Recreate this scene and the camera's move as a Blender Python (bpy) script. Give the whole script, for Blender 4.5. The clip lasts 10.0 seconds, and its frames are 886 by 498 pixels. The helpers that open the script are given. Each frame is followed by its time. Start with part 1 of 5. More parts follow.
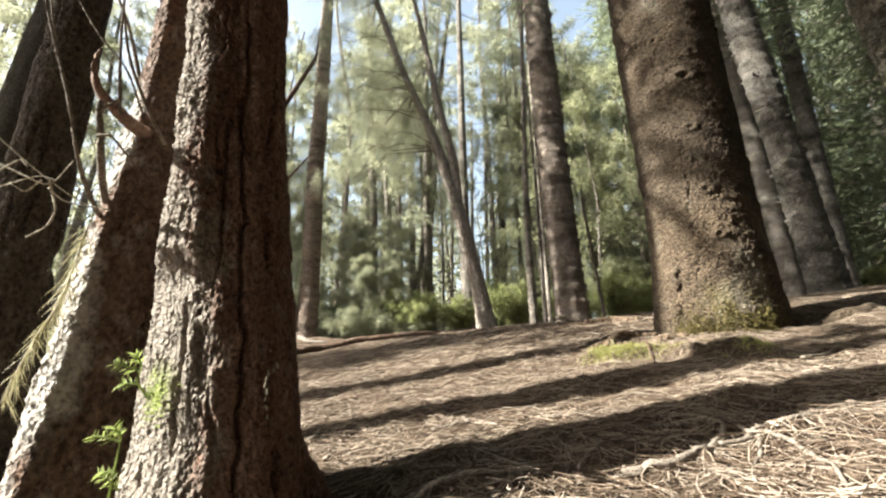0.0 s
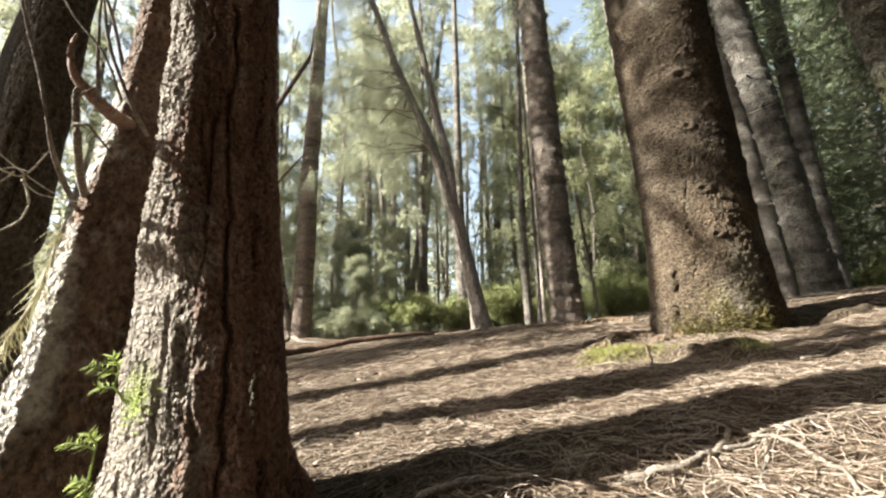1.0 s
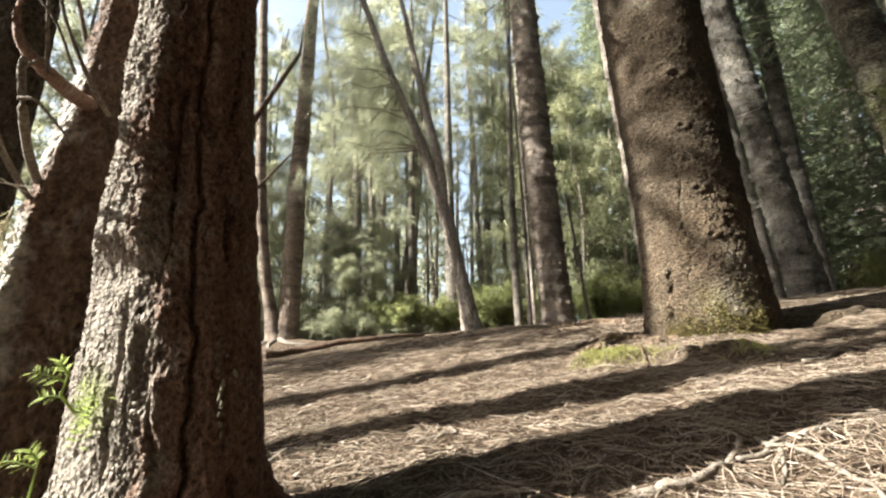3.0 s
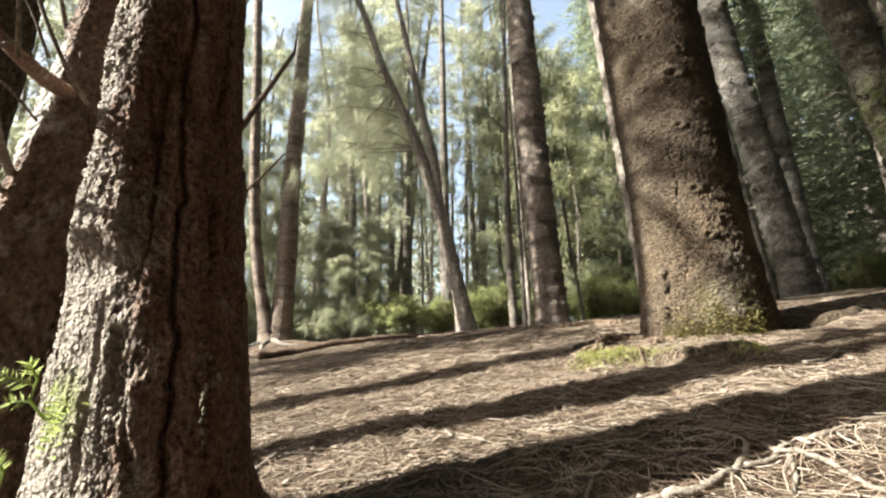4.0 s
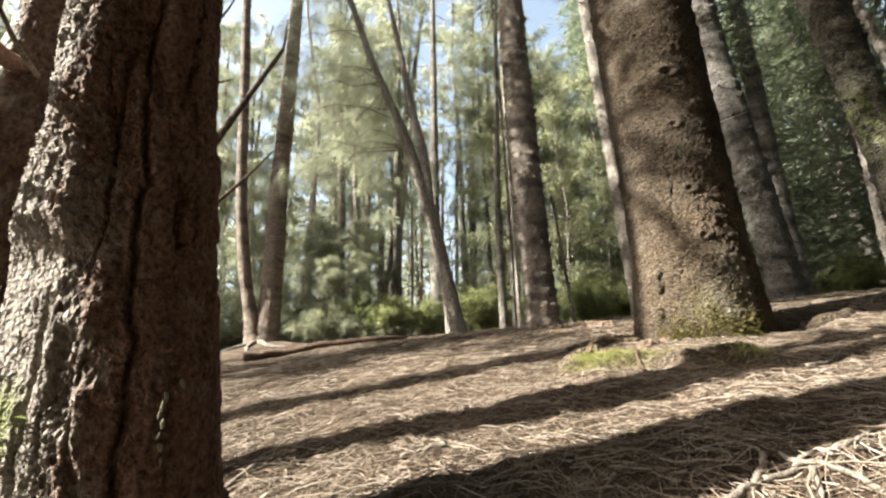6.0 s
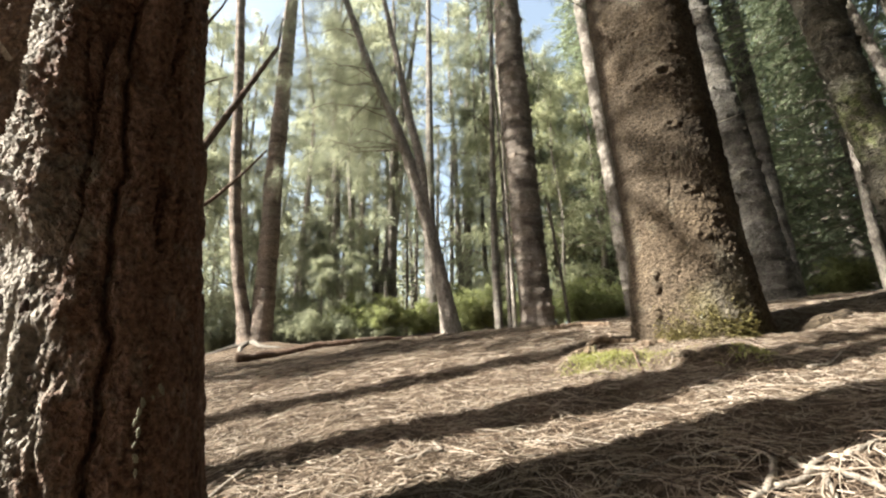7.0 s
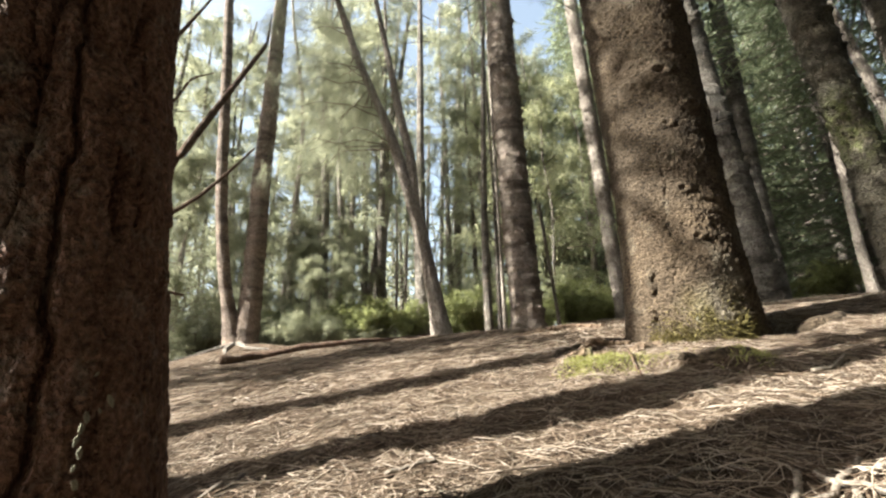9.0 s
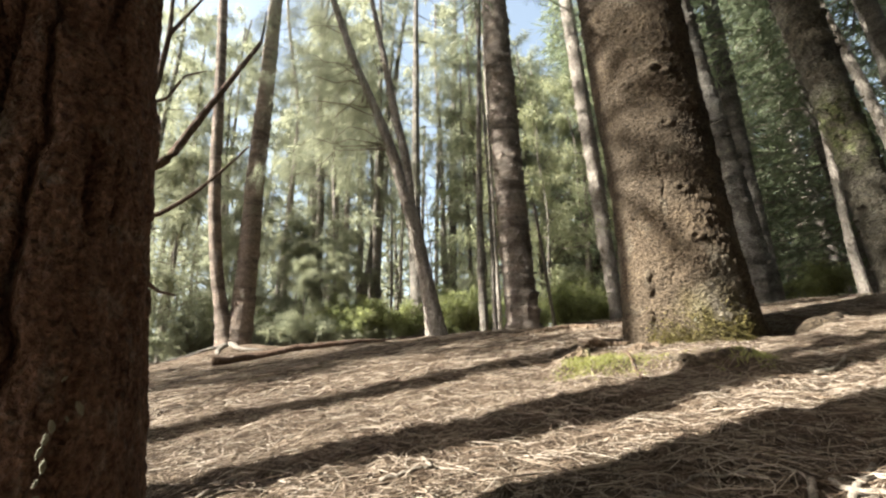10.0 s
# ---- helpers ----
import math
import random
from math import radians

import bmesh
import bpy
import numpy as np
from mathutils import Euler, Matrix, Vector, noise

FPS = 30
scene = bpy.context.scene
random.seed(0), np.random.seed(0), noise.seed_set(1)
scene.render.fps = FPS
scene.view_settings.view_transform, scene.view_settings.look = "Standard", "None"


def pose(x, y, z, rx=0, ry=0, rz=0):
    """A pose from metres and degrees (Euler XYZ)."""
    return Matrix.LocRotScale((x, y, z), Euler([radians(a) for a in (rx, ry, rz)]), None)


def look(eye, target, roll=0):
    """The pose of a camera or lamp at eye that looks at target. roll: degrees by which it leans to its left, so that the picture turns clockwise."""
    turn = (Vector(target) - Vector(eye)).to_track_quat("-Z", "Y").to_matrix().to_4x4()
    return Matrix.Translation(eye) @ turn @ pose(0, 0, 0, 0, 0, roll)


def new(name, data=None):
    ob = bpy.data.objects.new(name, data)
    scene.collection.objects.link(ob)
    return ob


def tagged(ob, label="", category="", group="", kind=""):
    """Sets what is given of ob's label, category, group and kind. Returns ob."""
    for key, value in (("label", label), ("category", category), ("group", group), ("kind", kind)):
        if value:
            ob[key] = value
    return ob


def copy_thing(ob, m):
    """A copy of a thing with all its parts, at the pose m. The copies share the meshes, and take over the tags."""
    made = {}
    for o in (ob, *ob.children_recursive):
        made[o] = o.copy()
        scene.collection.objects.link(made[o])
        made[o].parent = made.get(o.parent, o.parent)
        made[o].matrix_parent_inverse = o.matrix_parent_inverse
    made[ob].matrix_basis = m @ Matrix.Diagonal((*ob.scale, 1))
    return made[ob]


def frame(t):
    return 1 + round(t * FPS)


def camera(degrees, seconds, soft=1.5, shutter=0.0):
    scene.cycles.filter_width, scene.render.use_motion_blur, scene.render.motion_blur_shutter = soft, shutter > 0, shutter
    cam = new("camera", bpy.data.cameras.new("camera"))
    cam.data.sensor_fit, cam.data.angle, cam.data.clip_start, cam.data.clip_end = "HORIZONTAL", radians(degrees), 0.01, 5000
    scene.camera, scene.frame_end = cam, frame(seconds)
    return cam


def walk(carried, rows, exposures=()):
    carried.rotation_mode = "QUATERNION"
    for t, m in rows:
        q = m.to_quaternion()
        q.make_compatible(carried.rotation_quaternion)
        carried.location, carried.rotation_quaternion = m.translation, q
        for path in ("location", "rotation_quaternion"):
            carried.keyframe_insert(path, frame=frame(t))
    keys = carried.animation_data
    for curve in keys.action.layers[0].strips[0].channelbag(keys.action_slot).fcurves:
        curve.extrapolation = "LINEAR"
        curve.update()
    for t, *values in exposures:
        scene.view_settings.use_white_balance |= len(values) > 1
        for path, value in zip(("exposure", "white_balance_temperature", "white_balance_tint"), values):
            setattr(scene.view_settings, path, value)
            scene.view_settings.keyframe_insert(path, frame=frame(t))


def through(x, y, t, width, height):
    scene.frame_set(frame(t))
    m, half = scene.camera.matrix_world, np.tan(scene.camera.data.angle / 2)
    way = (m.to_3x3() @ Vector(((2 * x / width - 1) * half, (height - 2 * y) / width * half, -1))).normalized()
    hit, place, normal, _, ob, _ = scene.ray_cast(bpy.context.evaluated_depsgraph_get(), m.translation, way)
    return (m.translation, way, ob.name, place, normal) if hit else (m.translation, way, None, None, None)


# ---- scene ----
cam = camera(92.83, 10.0, soft=2.3)
PATH = [
    (0.0, 0.0000, 0.0000, 0.0000, 106.361, 2.033, 0.597),
    (2.5, -0.0067, 0.1057, 0.0100, 106.542, 2.147, -1.186),
    (5.0, -0.0139, 0.2104, 0.0205, 106.717, 2.245, -2.974),
    (7.5, -0.0215, 0.3141, 0.0317, 106.889, 2.327, -4.766),
    (10.0, -0.0296, 0.4167, 0.0434, 107.059, 2.391, -6.564),
]
walk(cam, [(t, pose(x, y, z, rx, ry, rz)) for t, x, y, z, rx, ry, rz in PATH], [(0.0, 2.52), (10.0, 2.49)])

# ---- daylight: a low sun from the left, a pale sky ----
SUN_AZ, SUN_EL = radians(-100), radians(38)  # azimuth clockwise from +y
world = bpy.data.worlds.new("sky")
scene.world = world
world.use_nodes = True
wn = world.node_tree.nodes
sky = wn.new("ShaderNodeTexSky")
sky.sky_type, sky.sun_disc = "NISHITA", False
sky.sun_elevation, sky.sun_rotation = SUN_EL, SUN_AZ
sky.dust_density, sky.air_density, sky.ozone_density = 3.0, 1.0, 1.0
haze = wn.new("ShaderNodeHueSaturation")  # a hazy, whitish day
haze.inputs["Hue"].default_value, haze.inputs["Saturation"].default_value = 0.482, 0.66
world.node_tree.links.new(sky.outputs[0], haze.inputs["Color"])
world.node_tree.links.new(haze.outputs[0], wn["Background"].inputs[0])
wn["Background"].inputs[1].default_value = 0.078
sun_data = bpy.data.lights.new("sun", "SUN")
sun_data.energy, sun_data.angle, sun_data.color = 5.0, radians(0.55), (1.0, 0.99, 0.915)
sun = new("sun", sun_data)
sun_dir = Vector((math.sin(SUN_AZ) * math.cos(SUN_EL), math.cos(SUN_AZ) * math.cos(SUN_EL), math.sin(SUN_EL)))
sun.matrix_world = look(sun_dir * 60, (0, 0, 0))


# ---- materials ----
class Nodes:
    """A short way to write node trees."""

    def __init__(self, name):
        self.mat = bpy.data.materials.new(name)
        self.mat.use_nodes = True
        self.tree = self.mat.node_tree
        self.bsdf = self.tree.nodes["Principled BSDF"]
        self.out = self.tree.nodes["Material Output"]

    def add(self, kind, links=(), **values):
        n = self.tree.nodes.new("ShaderNode" + kind)
        for key, v in values.items():
            if key == "op":
                n.operation = v
            elif key == "blend":
                n.data_type, n.blend_type = "RGBA", v
            else:
                n.inputs[key.replace("_", " ")].default_value = v
        for key, sock in dict(links).items():
            self.tree.links.new(sock, n.inputs[key])
        return n

    def link(self, a, b):
        self.tree.links.new(a, b)

    def coords(self, sx, sy, sz):
        tc = self.tree.nodes.new("ShaderNodeTexCoord")
        return self.add("Mapping", {"Vector": tc.outputs["Object"]}, Scale=(sx, sy, sz)).outputs[0]

    def noise(self, vec, scale, detail=6.0, rough=0.6):
        return self.add("TexNoise", {"Vector": vec}, Scale=scale, Detail=detail, Roughness=rough).outputs[0]

    def ramp(self, fac, *stops):
        n = self.tree.nodes.new("ShaderNodeValToRGB")
        el = n.color_ramp.elements
        while len(el) < len(stops):
            el.new(0.5)
        for e, (p, c) in zip(el, stops):
            e.position, e.color = p, (*c, 1) if len(c) == 3 else c
        self.link(fac, n.inputs[0])
        return n.outputs[0]

    def mix(self, fac, a, b, blend="MIX"):
        n = self.add("Mix", blend=blend)
        if isinstance(fac, float):
            n.inputs[0].default_value = fac
        else:
            self.link(fac, n.inputs[0])
        for i, v in ((6, a), (7, b)):
            if isinstance(v, tuple):
                n.inputs[i].default_value = (*v, 1)
            else:
                self.link(v, n.inputs[i])
        return n.outputs[2]

    def bump(self, height, strength, distance):
        n = self.add("Bump", {"Height": height}, Strength=strength, Distance=distance)
        self.link(n.outputs[0], self.bsdf.inputs["Normal"])


def bark_material(name, dark, mid, light, zscale, scale, bump, moss=(), bands=0.0, crust=(), lichen_most=0.55, crumb=30.0, crumb_z=1.0, crumb_mix=0.55):
    """Rough bark: two sizes of grain, pale lichen, and moss round a place where moss = (colour, centre, reach);
    crust: colour, then centre and reach of each grey bark patch, with sunlight put into its colour."""
    n = Nodes(name)
    v = n.coords(1, 1, zscale)
    big, fine = n.noise(v, scale, 5), n.noise(v, scale * 6, 8, 0.7)
    col = n.ramp(big, (0.28, dark), (0.52, mid), (0.75, light))
    col = n.mix(0.55, col, n.ramp(fine, (0.3, tuple(c * 0.35 for c in dark)), (0.7, tuple(min(1, c * 1.25) for c in light))), "MIX")
    lichen = n.ramp(n.noise(n.coords(1, 1, 0.7), scale * 0.45, 3), (0.58, (0, 0, 0)), (0.72, (lichen_most,) * 3))
    col = n.mix(lichen, col, (0.26, 0.24, 0.19))
    grain = n.noise(n.coords(1, 1, crumb_z), crumb, 2.5, 0.55)
    # pale bark patches that also paint in the sunlit side
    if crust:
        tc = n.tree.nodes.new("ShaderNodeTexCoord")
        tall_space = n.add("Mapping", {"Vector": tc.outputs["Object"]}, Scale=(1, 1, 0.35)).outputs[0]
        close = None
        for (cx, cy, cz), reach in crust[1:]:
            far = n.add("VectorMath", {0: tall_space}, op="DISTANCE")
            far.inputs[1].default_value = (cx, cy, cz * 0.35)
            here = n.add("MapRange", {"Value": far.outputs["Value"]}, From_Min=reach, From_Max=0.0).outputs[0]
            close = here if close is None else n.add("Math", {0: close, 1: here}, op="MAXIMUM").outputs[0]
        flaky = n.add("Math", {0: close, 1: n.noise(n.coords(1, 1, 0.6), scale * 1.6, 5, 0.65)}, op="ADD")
        sunlit_bark = n.ramp(flaky.outputs[0], (0.56, (0, 0, 0)), (0.84, (0.92, 0.92, 0.92)))
        col = n.mix(sunlit_bark, col, n.mix(fine, tuple(c * 0.62 for c in crust[0]), crust[0]))
    if bands:
        ring = n.noise(n.coords(0.25, 0.25, 1), bands, 3, 0.5)
        col = n.mix(0.75, col, n.ramp(ring, (0.36, (0.4, 0.38, 0.36)), (0.5, (1, 1, 1)), (0.66, (1.25, 1.2, 1.15))), "MULTIPLY")
    if moss:
        colour, centre, reach = moss
        tc = n.tree.nodes.new("ShaderNodeTexCoord")
        gap = n.add("VectorMath", {0: tc.outputs["Object"]}, op="DISTANCE")
        gap.inputs[1].default_value = centre
        rng = n.add("MapRange", {"Value": gap.outputs["Value"]}, From_Min=reach, From_Max=reach * 0.35)
        patch = n.add("Math", {0: rng.outputs[0], 1: n.ramp(n.noise(n.coords(1, 1, 0.8), 7.0, 5, 0.65), (0.42, (0, 0, 0)), (0.6, (1, 1, 1)))}, op="MULTIPLY")
        col = n.mix(patch.outputs[0], col, n.mix(fine, tuple(c * 0.4 for c in colour), colour))
    col = n.mix(crumb_mix, col, n.ramp(grain, (0.34, (0.22, 0.2, 0.18)), (0.47, (0.85, 0.84, 0.83)), (0.66, (1.25, 1.25, 1.25))), "MULTIPLY")
    n.link(col, n.bsdf.inputs["Base Color"])
    n.bsdf.inputs["Roughness"].default_value = 0.93
    n.bsdf.inputs["Specular IOR Level"].default_value = 0.15
    n.bump(grain, bump, 2.6 / crumb)
    return n.mat


def leaf_material(name, dark, light, through, share=0.45):
    """Thin leaves: diffuse mixed with light that shines through; the hue changes from leaf to leaf."""
    n = Nodes(name)
    geo = n.tree.nodes.new("ShaderNodeNewGeometry")
    col = n.ramp(geo.outputs["Random Per Island"], (0.0, dark), (1.0, light))
    patch = n.noise(n.coords(1, 1, 1), 0.9, 3)
    col = n.mix(0.6, col, n.ramp(patch, (0.3, (0.55, 0.6, 0.62)), (0.7, (1.3, 1.24, 1.12))), "MULTIPLY")
    n.link(col, n.bsdf.inputs["Base Color"])
    n.bsdf.inputs["Roughness"].default_value = 0.6
    n.bsdf.inputs["Specular IOR Level"].default_value = 0.25
    tr = n.add("BsdfTranslucent")
    n.link(n.mix(0.5, col, through), tr.inputs["Color"])
    mixed = n.add("MixShader", {1: n.bsdf.outputs[0], 2: tr.outputs[0]}, Fac=share)
    n.link(mixed.outputs[0], n.out.inputs[0])
    return n.mat


def litter_material(name, stops, rough=0.85):
    """Dry shed twigs; every one has its own brown."""
    n = Nodes(name)
    geo = n.tree.nodes.new("ShaderNodeNewGeometry")
    info = n.tree.nodes.new("ShaderNodeObjectInfo")
    mixed = n.add("Math", {0: geo.outputs["Random Per Island"], 1: info.outputs["Random"]}, op="ADD")
    mixed = n.add("Math", {0: mixed.outputs[0]}, op="FRACT")
    col = n.ramp(mixed.outputs[0], *stops)
    grain = n.noise(n.coords(1, 1, 1), 90.0, 4)
    col = n.mix(0.7, col, n.ramp(grain, (0.3, (0.6, 0.55, 0.5)), (0.7, (1.2, 1.2, 1.2))), "MULTIPLY")
    n.link(col, n.bsdf.inputs["Base Color"])
    n.bsdf.inputs["Roughness"].default_value = rough
    n.bsdf.inputs["Specular IOR Level"].default_value = 0.25
    n.bump(grain, 0.5, 0.004)
    return n.mat


MOSS = (0.115, 0.095, 0.034)
# crust places of both barks brighten the sides that face the sun
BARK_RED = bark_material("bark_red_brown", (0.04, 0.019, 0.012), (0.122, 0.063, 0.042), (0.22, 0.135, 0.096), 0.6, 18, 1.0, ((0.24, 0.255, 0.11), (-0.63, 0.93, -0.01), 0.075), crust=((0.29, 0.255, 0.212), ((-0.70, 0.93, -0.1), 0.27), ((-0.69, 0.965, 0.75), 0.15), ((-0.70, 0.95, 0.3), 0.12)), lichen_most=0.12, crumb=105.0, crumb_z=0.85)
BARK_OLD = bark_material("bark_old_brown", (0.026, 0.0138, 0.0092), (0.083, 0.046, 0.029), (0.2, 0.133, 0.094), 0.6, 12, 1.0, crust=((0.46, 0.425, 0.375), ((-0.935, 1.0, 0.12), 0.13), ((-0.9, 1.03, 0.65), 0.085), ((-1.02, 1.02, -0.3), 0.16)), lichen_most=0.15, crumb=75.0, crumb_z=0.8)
BARK_DULL = bark_material("bark_dull_grey", (0.022, 0.018, 0.014), (0.06, 0.05, 0.038), (0.15, 0.128, 0.1), 0.6, 12, 0.9, lichen_most=0.35, crumb=60.0, crumb_z=0.7)
BARK_BIG = bark_material("bark_warm_brown", (0.0165, 0.0118, 0.0082), (0.047, 0.0348, 0.0235), (0.128, 0.097, 0.066), 1.4, 6, 0.8, (MOSS, (1.93, 2.74, 0.16), 0.44), bands=1.7, lichen_most=0.35, crumb=62.0, crumb_z=1.2, crumb_mix=0.85)
BARK_BAND = bark_material("bark_banded_grey", (0.06, 0.051, 0.042), (0.155, 0.134, 0.111), (0.34, 0.305, 0.262), 1.6, 7, 0.9, bands=3.2, crumb=24.0, crumb_z=1.6)
BARK_ASH = bark_material("bark_banded_ash", (0.032, 0.028, 0.024), (0.085, 0.076, 0.065), (0.29, 0.265, 0.232), 1.6, 8, 0.9, bands=3.4, lichen_most=0.6, crumb=24.0, crumb_z=1.6)
BARK_BAND_PALE = bark_material("bark_banded_pale", (0.06, 0.047, 0.038), (0.18, 0.143, 0.117), (0.40, 0.335, 0.28), 1.6, 9, 0.9, bands=3.6, lichen_most=0.3, crumb=24.0, crumb_z=1.6)
BARK_MOSSY = bark_material("bark_mossy_grey", (0.025, 0.021, 0.016), (0.065, 0.056, 0.042), (0.16, 0.14, 0.105), 1.4, 5, 0.9, ((0.14, 0.15, 0.06), (7.1, 5.4, 3.6), 0.9), bands=2.4, crumb=22.0, crumb_z=1.6)
BARK_TWIN = bark_material("bark_brown_ringed", (0.05, 0.031, 0.021), (0.15, 0.1, 0.073), (0.43, 0.36, 0.3), 1.4, 8, 0.9, bands=4.0, crumb=26.0, crumb_z=1.4)
BARK_GREY = bark_material("bark_pale_grey", (0.08, 0.062, 0.05), (0.205, 0.168, 0.137), (0.40, 0.35, 0.30), 0.35, 9, 0.8, crumb=30.0, crumb_z=0.4)
TWIG_GREY = bark_material("twig_grey", (0.07, 0.052, 0.04), (0.15, 0.12, 0.092), (0.29, 0.25, 0.205), 0.6, 40, 0.4, crumb=160.0, crumb_z=0.5)
TWIG_PALE = bark_material("twig_pale", (0.2, 0.17, 0.12), (0.36, 0.32, 0.24), (0.5, 0.46, 0.38), 0.6, 40, 0.3, crumb=160.0, crumb_z=0.5)
LICHEN = bark_material("lichen_pale", (0.12, 0.11, 0.07), (0.22, 0.21, 0.14), (0.38, 0.36, 0.27), 1.0, 90, 0.6, crumb=350.0)
LEAF_FEATHER = leaf_material("feather_leaf", (0.12, 0.13, 0.087), (0.345, 0.348, 0.237), (0.45, 0.455, 0.3), 0.6)
LEAF_PINE = leaf_material("pine_leaf", (0.04, 0.053, 0.034), (0.27, 0.30, 0.19), (0.30, 0.34, 0.19), 0.48)
LEAF_BUSH = leaf_material("bush_leaf", (0.11, 0.12, 0.06), (0.33, 0.345, 0.17), (0.45, 0.48, 0.17), 0.5)
# brighter leaf copy, with the look of sunlight put into its colour
LEAF_SUN_TINTED = leaf_material("sun_tinted_leaf", (0.13, 0.135, 0.08), (0.415, 0.42, 0.265), (0.48, 0.49, 0.27), 0.5)
LEAF_FRESH = leaf_material("fresh_leaf", (0.17, 0.23, 0.07), (0.36, 0.42, 0.16), (0.42, 0.5, 0.14))
LEAF_DRY = leaf_material("dry_leaf", (0.26, 0.24, 0.13), (0.44, 0.40, 0.26), (0.4, 0.36, 0.2), 0.3)
LITTER = litter_material("dry_litter", ((0.0, (0.045, 0.03, 0.021)), (0.35, (0.13, 0.09, 0.06)), (0.7, (0.285, 0.225, 0.17)), (1.0, (0.43, 0.367, 0.3))))


def ground_material():
    n = Nodes("needle_floor")
    v = n.coords(1, 1, 1)
    warp = n.add("VectorMath", {0: v, 1: n.add("TexNoise", {"Vector": v}, Scale=3.0).outputs["Color"]}, op="ADD").outputs[0]
    fib_a = n.noise(n.add("Mapping", {"Vector": warp}, Scale=(9, 75, 20), Rotation=(0, 0, 0.3)).outputs[0], 1.0, 6, 0.7)
    fib_b = n.noise(n.add("Mapping", {"Vector": warp}, Scale=(80, 11, 20), Rotation=(0, 0, 0.5)).outputs[0], 1.0, 6, 0.7)
    fibre = n.add("Math", {0: fib_a, 1: fib_b}, op="MAXIMUM").outputs[0]
    col = n.ramp(fibre, (0.42, (0.03, 0.021, 0.015)), (0.54, (0.09, 0.065, 0.045)), (0.64, (0.265, 0.213, 0.163)), (0.78, (0.46, 0.398, 0.33)))
    patch = n.ramp(n.noise(v, 1.3, 5), (0.36, (0.5, 0.43, 0.38)), (0.62, (1.3, 1.27, 1.22)))
    col = n.mix(0.8, col, patch, "MULTIPLY")
    n.link(col, n.bsdf.inputs["Base Color"])
    n.bsdf.inputs["Roughness"].default_value = 0.95
    n.bsdf.inputs["Specular IOR Level"].default_value = 0.1
    n.bump(fibre, 1.0, 0.03)
    return n.mat


GROUND_MAT = ground_material()


# ---- geometry tools ----
def hash3(ix, iy, iz, seed):
    h = (ix * 374761393 + iy * 668265263 + iz * 2147483647 + seed * 974634777) & 0xFFFFFFFF
    h = ((h ^ (h >> 13)) * 1274126177) & 0xFFFFFFFF
    return ((h ^ (h >> 16)) & 0xFFFF) / 65535.0


def vnoise(x, y, z, seed=0):
    """Smooth value noise from 0 to 1 on arrays."""
    x, y, z = np.broadcast_arrays(x, y, z)
    ix, iy, iz = (np.floor(a).astype(np.int64) for a in (x, y, z))
    fx, fy, fz = x - ix, y - iy, z - iz
    fx, fy, fz = (a * a * (3 - 2 * a) for a in (fx, fy, fz))
    total = 0.0
    for dx in (0, 1):
        for dy in (0, 1):
            for dz in (0, 1):
                w = (fx if dx else 1 - fx) * (fy if dy else 1 - fy) * (fz if dz else 1 - fz)
                total = total + w * hash3(ix + dx, iy + dy, iz + dz, seed)
    return total


def fbm(x, y, z, octaves, seed=0):
    total, amp, norm = 0.0, 1.0, 0.0
    for k in range(octaves):
        total = total + amp * vnoise(x * 2**k, y * 2**k, z * 2**k, seed + k)
        norm, amp = norm + amp, amp * 0.5
    return total / norm


def cells(x, y, z, seed=0):
    """Cell noise on arrays: the gap between the two nearest seeds, and a number of its own for each cell."""
    x, y, z = np.broadcast_arrays(x, y, z)
    ix, iy, iz = (np.floor(a).astype(np.int64) for a in (x, y, z))
    near, next_, own = np.full(x.shape, 9.0), np.full(x.shape, 9.0), np.zeros(x.shape)
    for dx in (-1, 0, 1):
        for dy in (-1, 0, 1):
            for dz in (-1, 0, 1):
                jx, jy, jz = ix + dx, iy + dy, iz + dz
                px, py, pz = (j + hash3(jx, jy, jz, seed + k) for k, j in ((1, jx), (2, jy), (3, jz)))
                d = np.sqrt((px - x) ** 2 + (py - y) ** 2 + (pz - z) ** 2)
                hit = d < near
                next_ = np.where(hit, near, np.minimum(next_, d))
                own = np.where(hit, hash3(jx, jy, jz, seed + 4), own)
                near = np.where(hit, d, near)
    return next_ - near, own


def step(a, b, x):
    s = np.clip((x - a) / (b - a), 0, 1)
    return s * s * (3 - 2 * s)


def soft_height(x, y):
    """The lie of the land without its small humps: a bank that climbs ahead and to the right and levels off."""
    zp = -0.4316 + 0.1076 * np.clip(x, -30, 30) + 0.1455 * y
    flat = np.where(zp > 0.35, 0.35 + 0.65 * np.tanh((zp - 0.35) / 0.65), zp)
    low = -1.6
    flat = np.where(flat < low, low + 1.5 * np.tanh((flat - low) / 1.5), flat)
    return flat + 0.45 * step(6.5, 12, x)


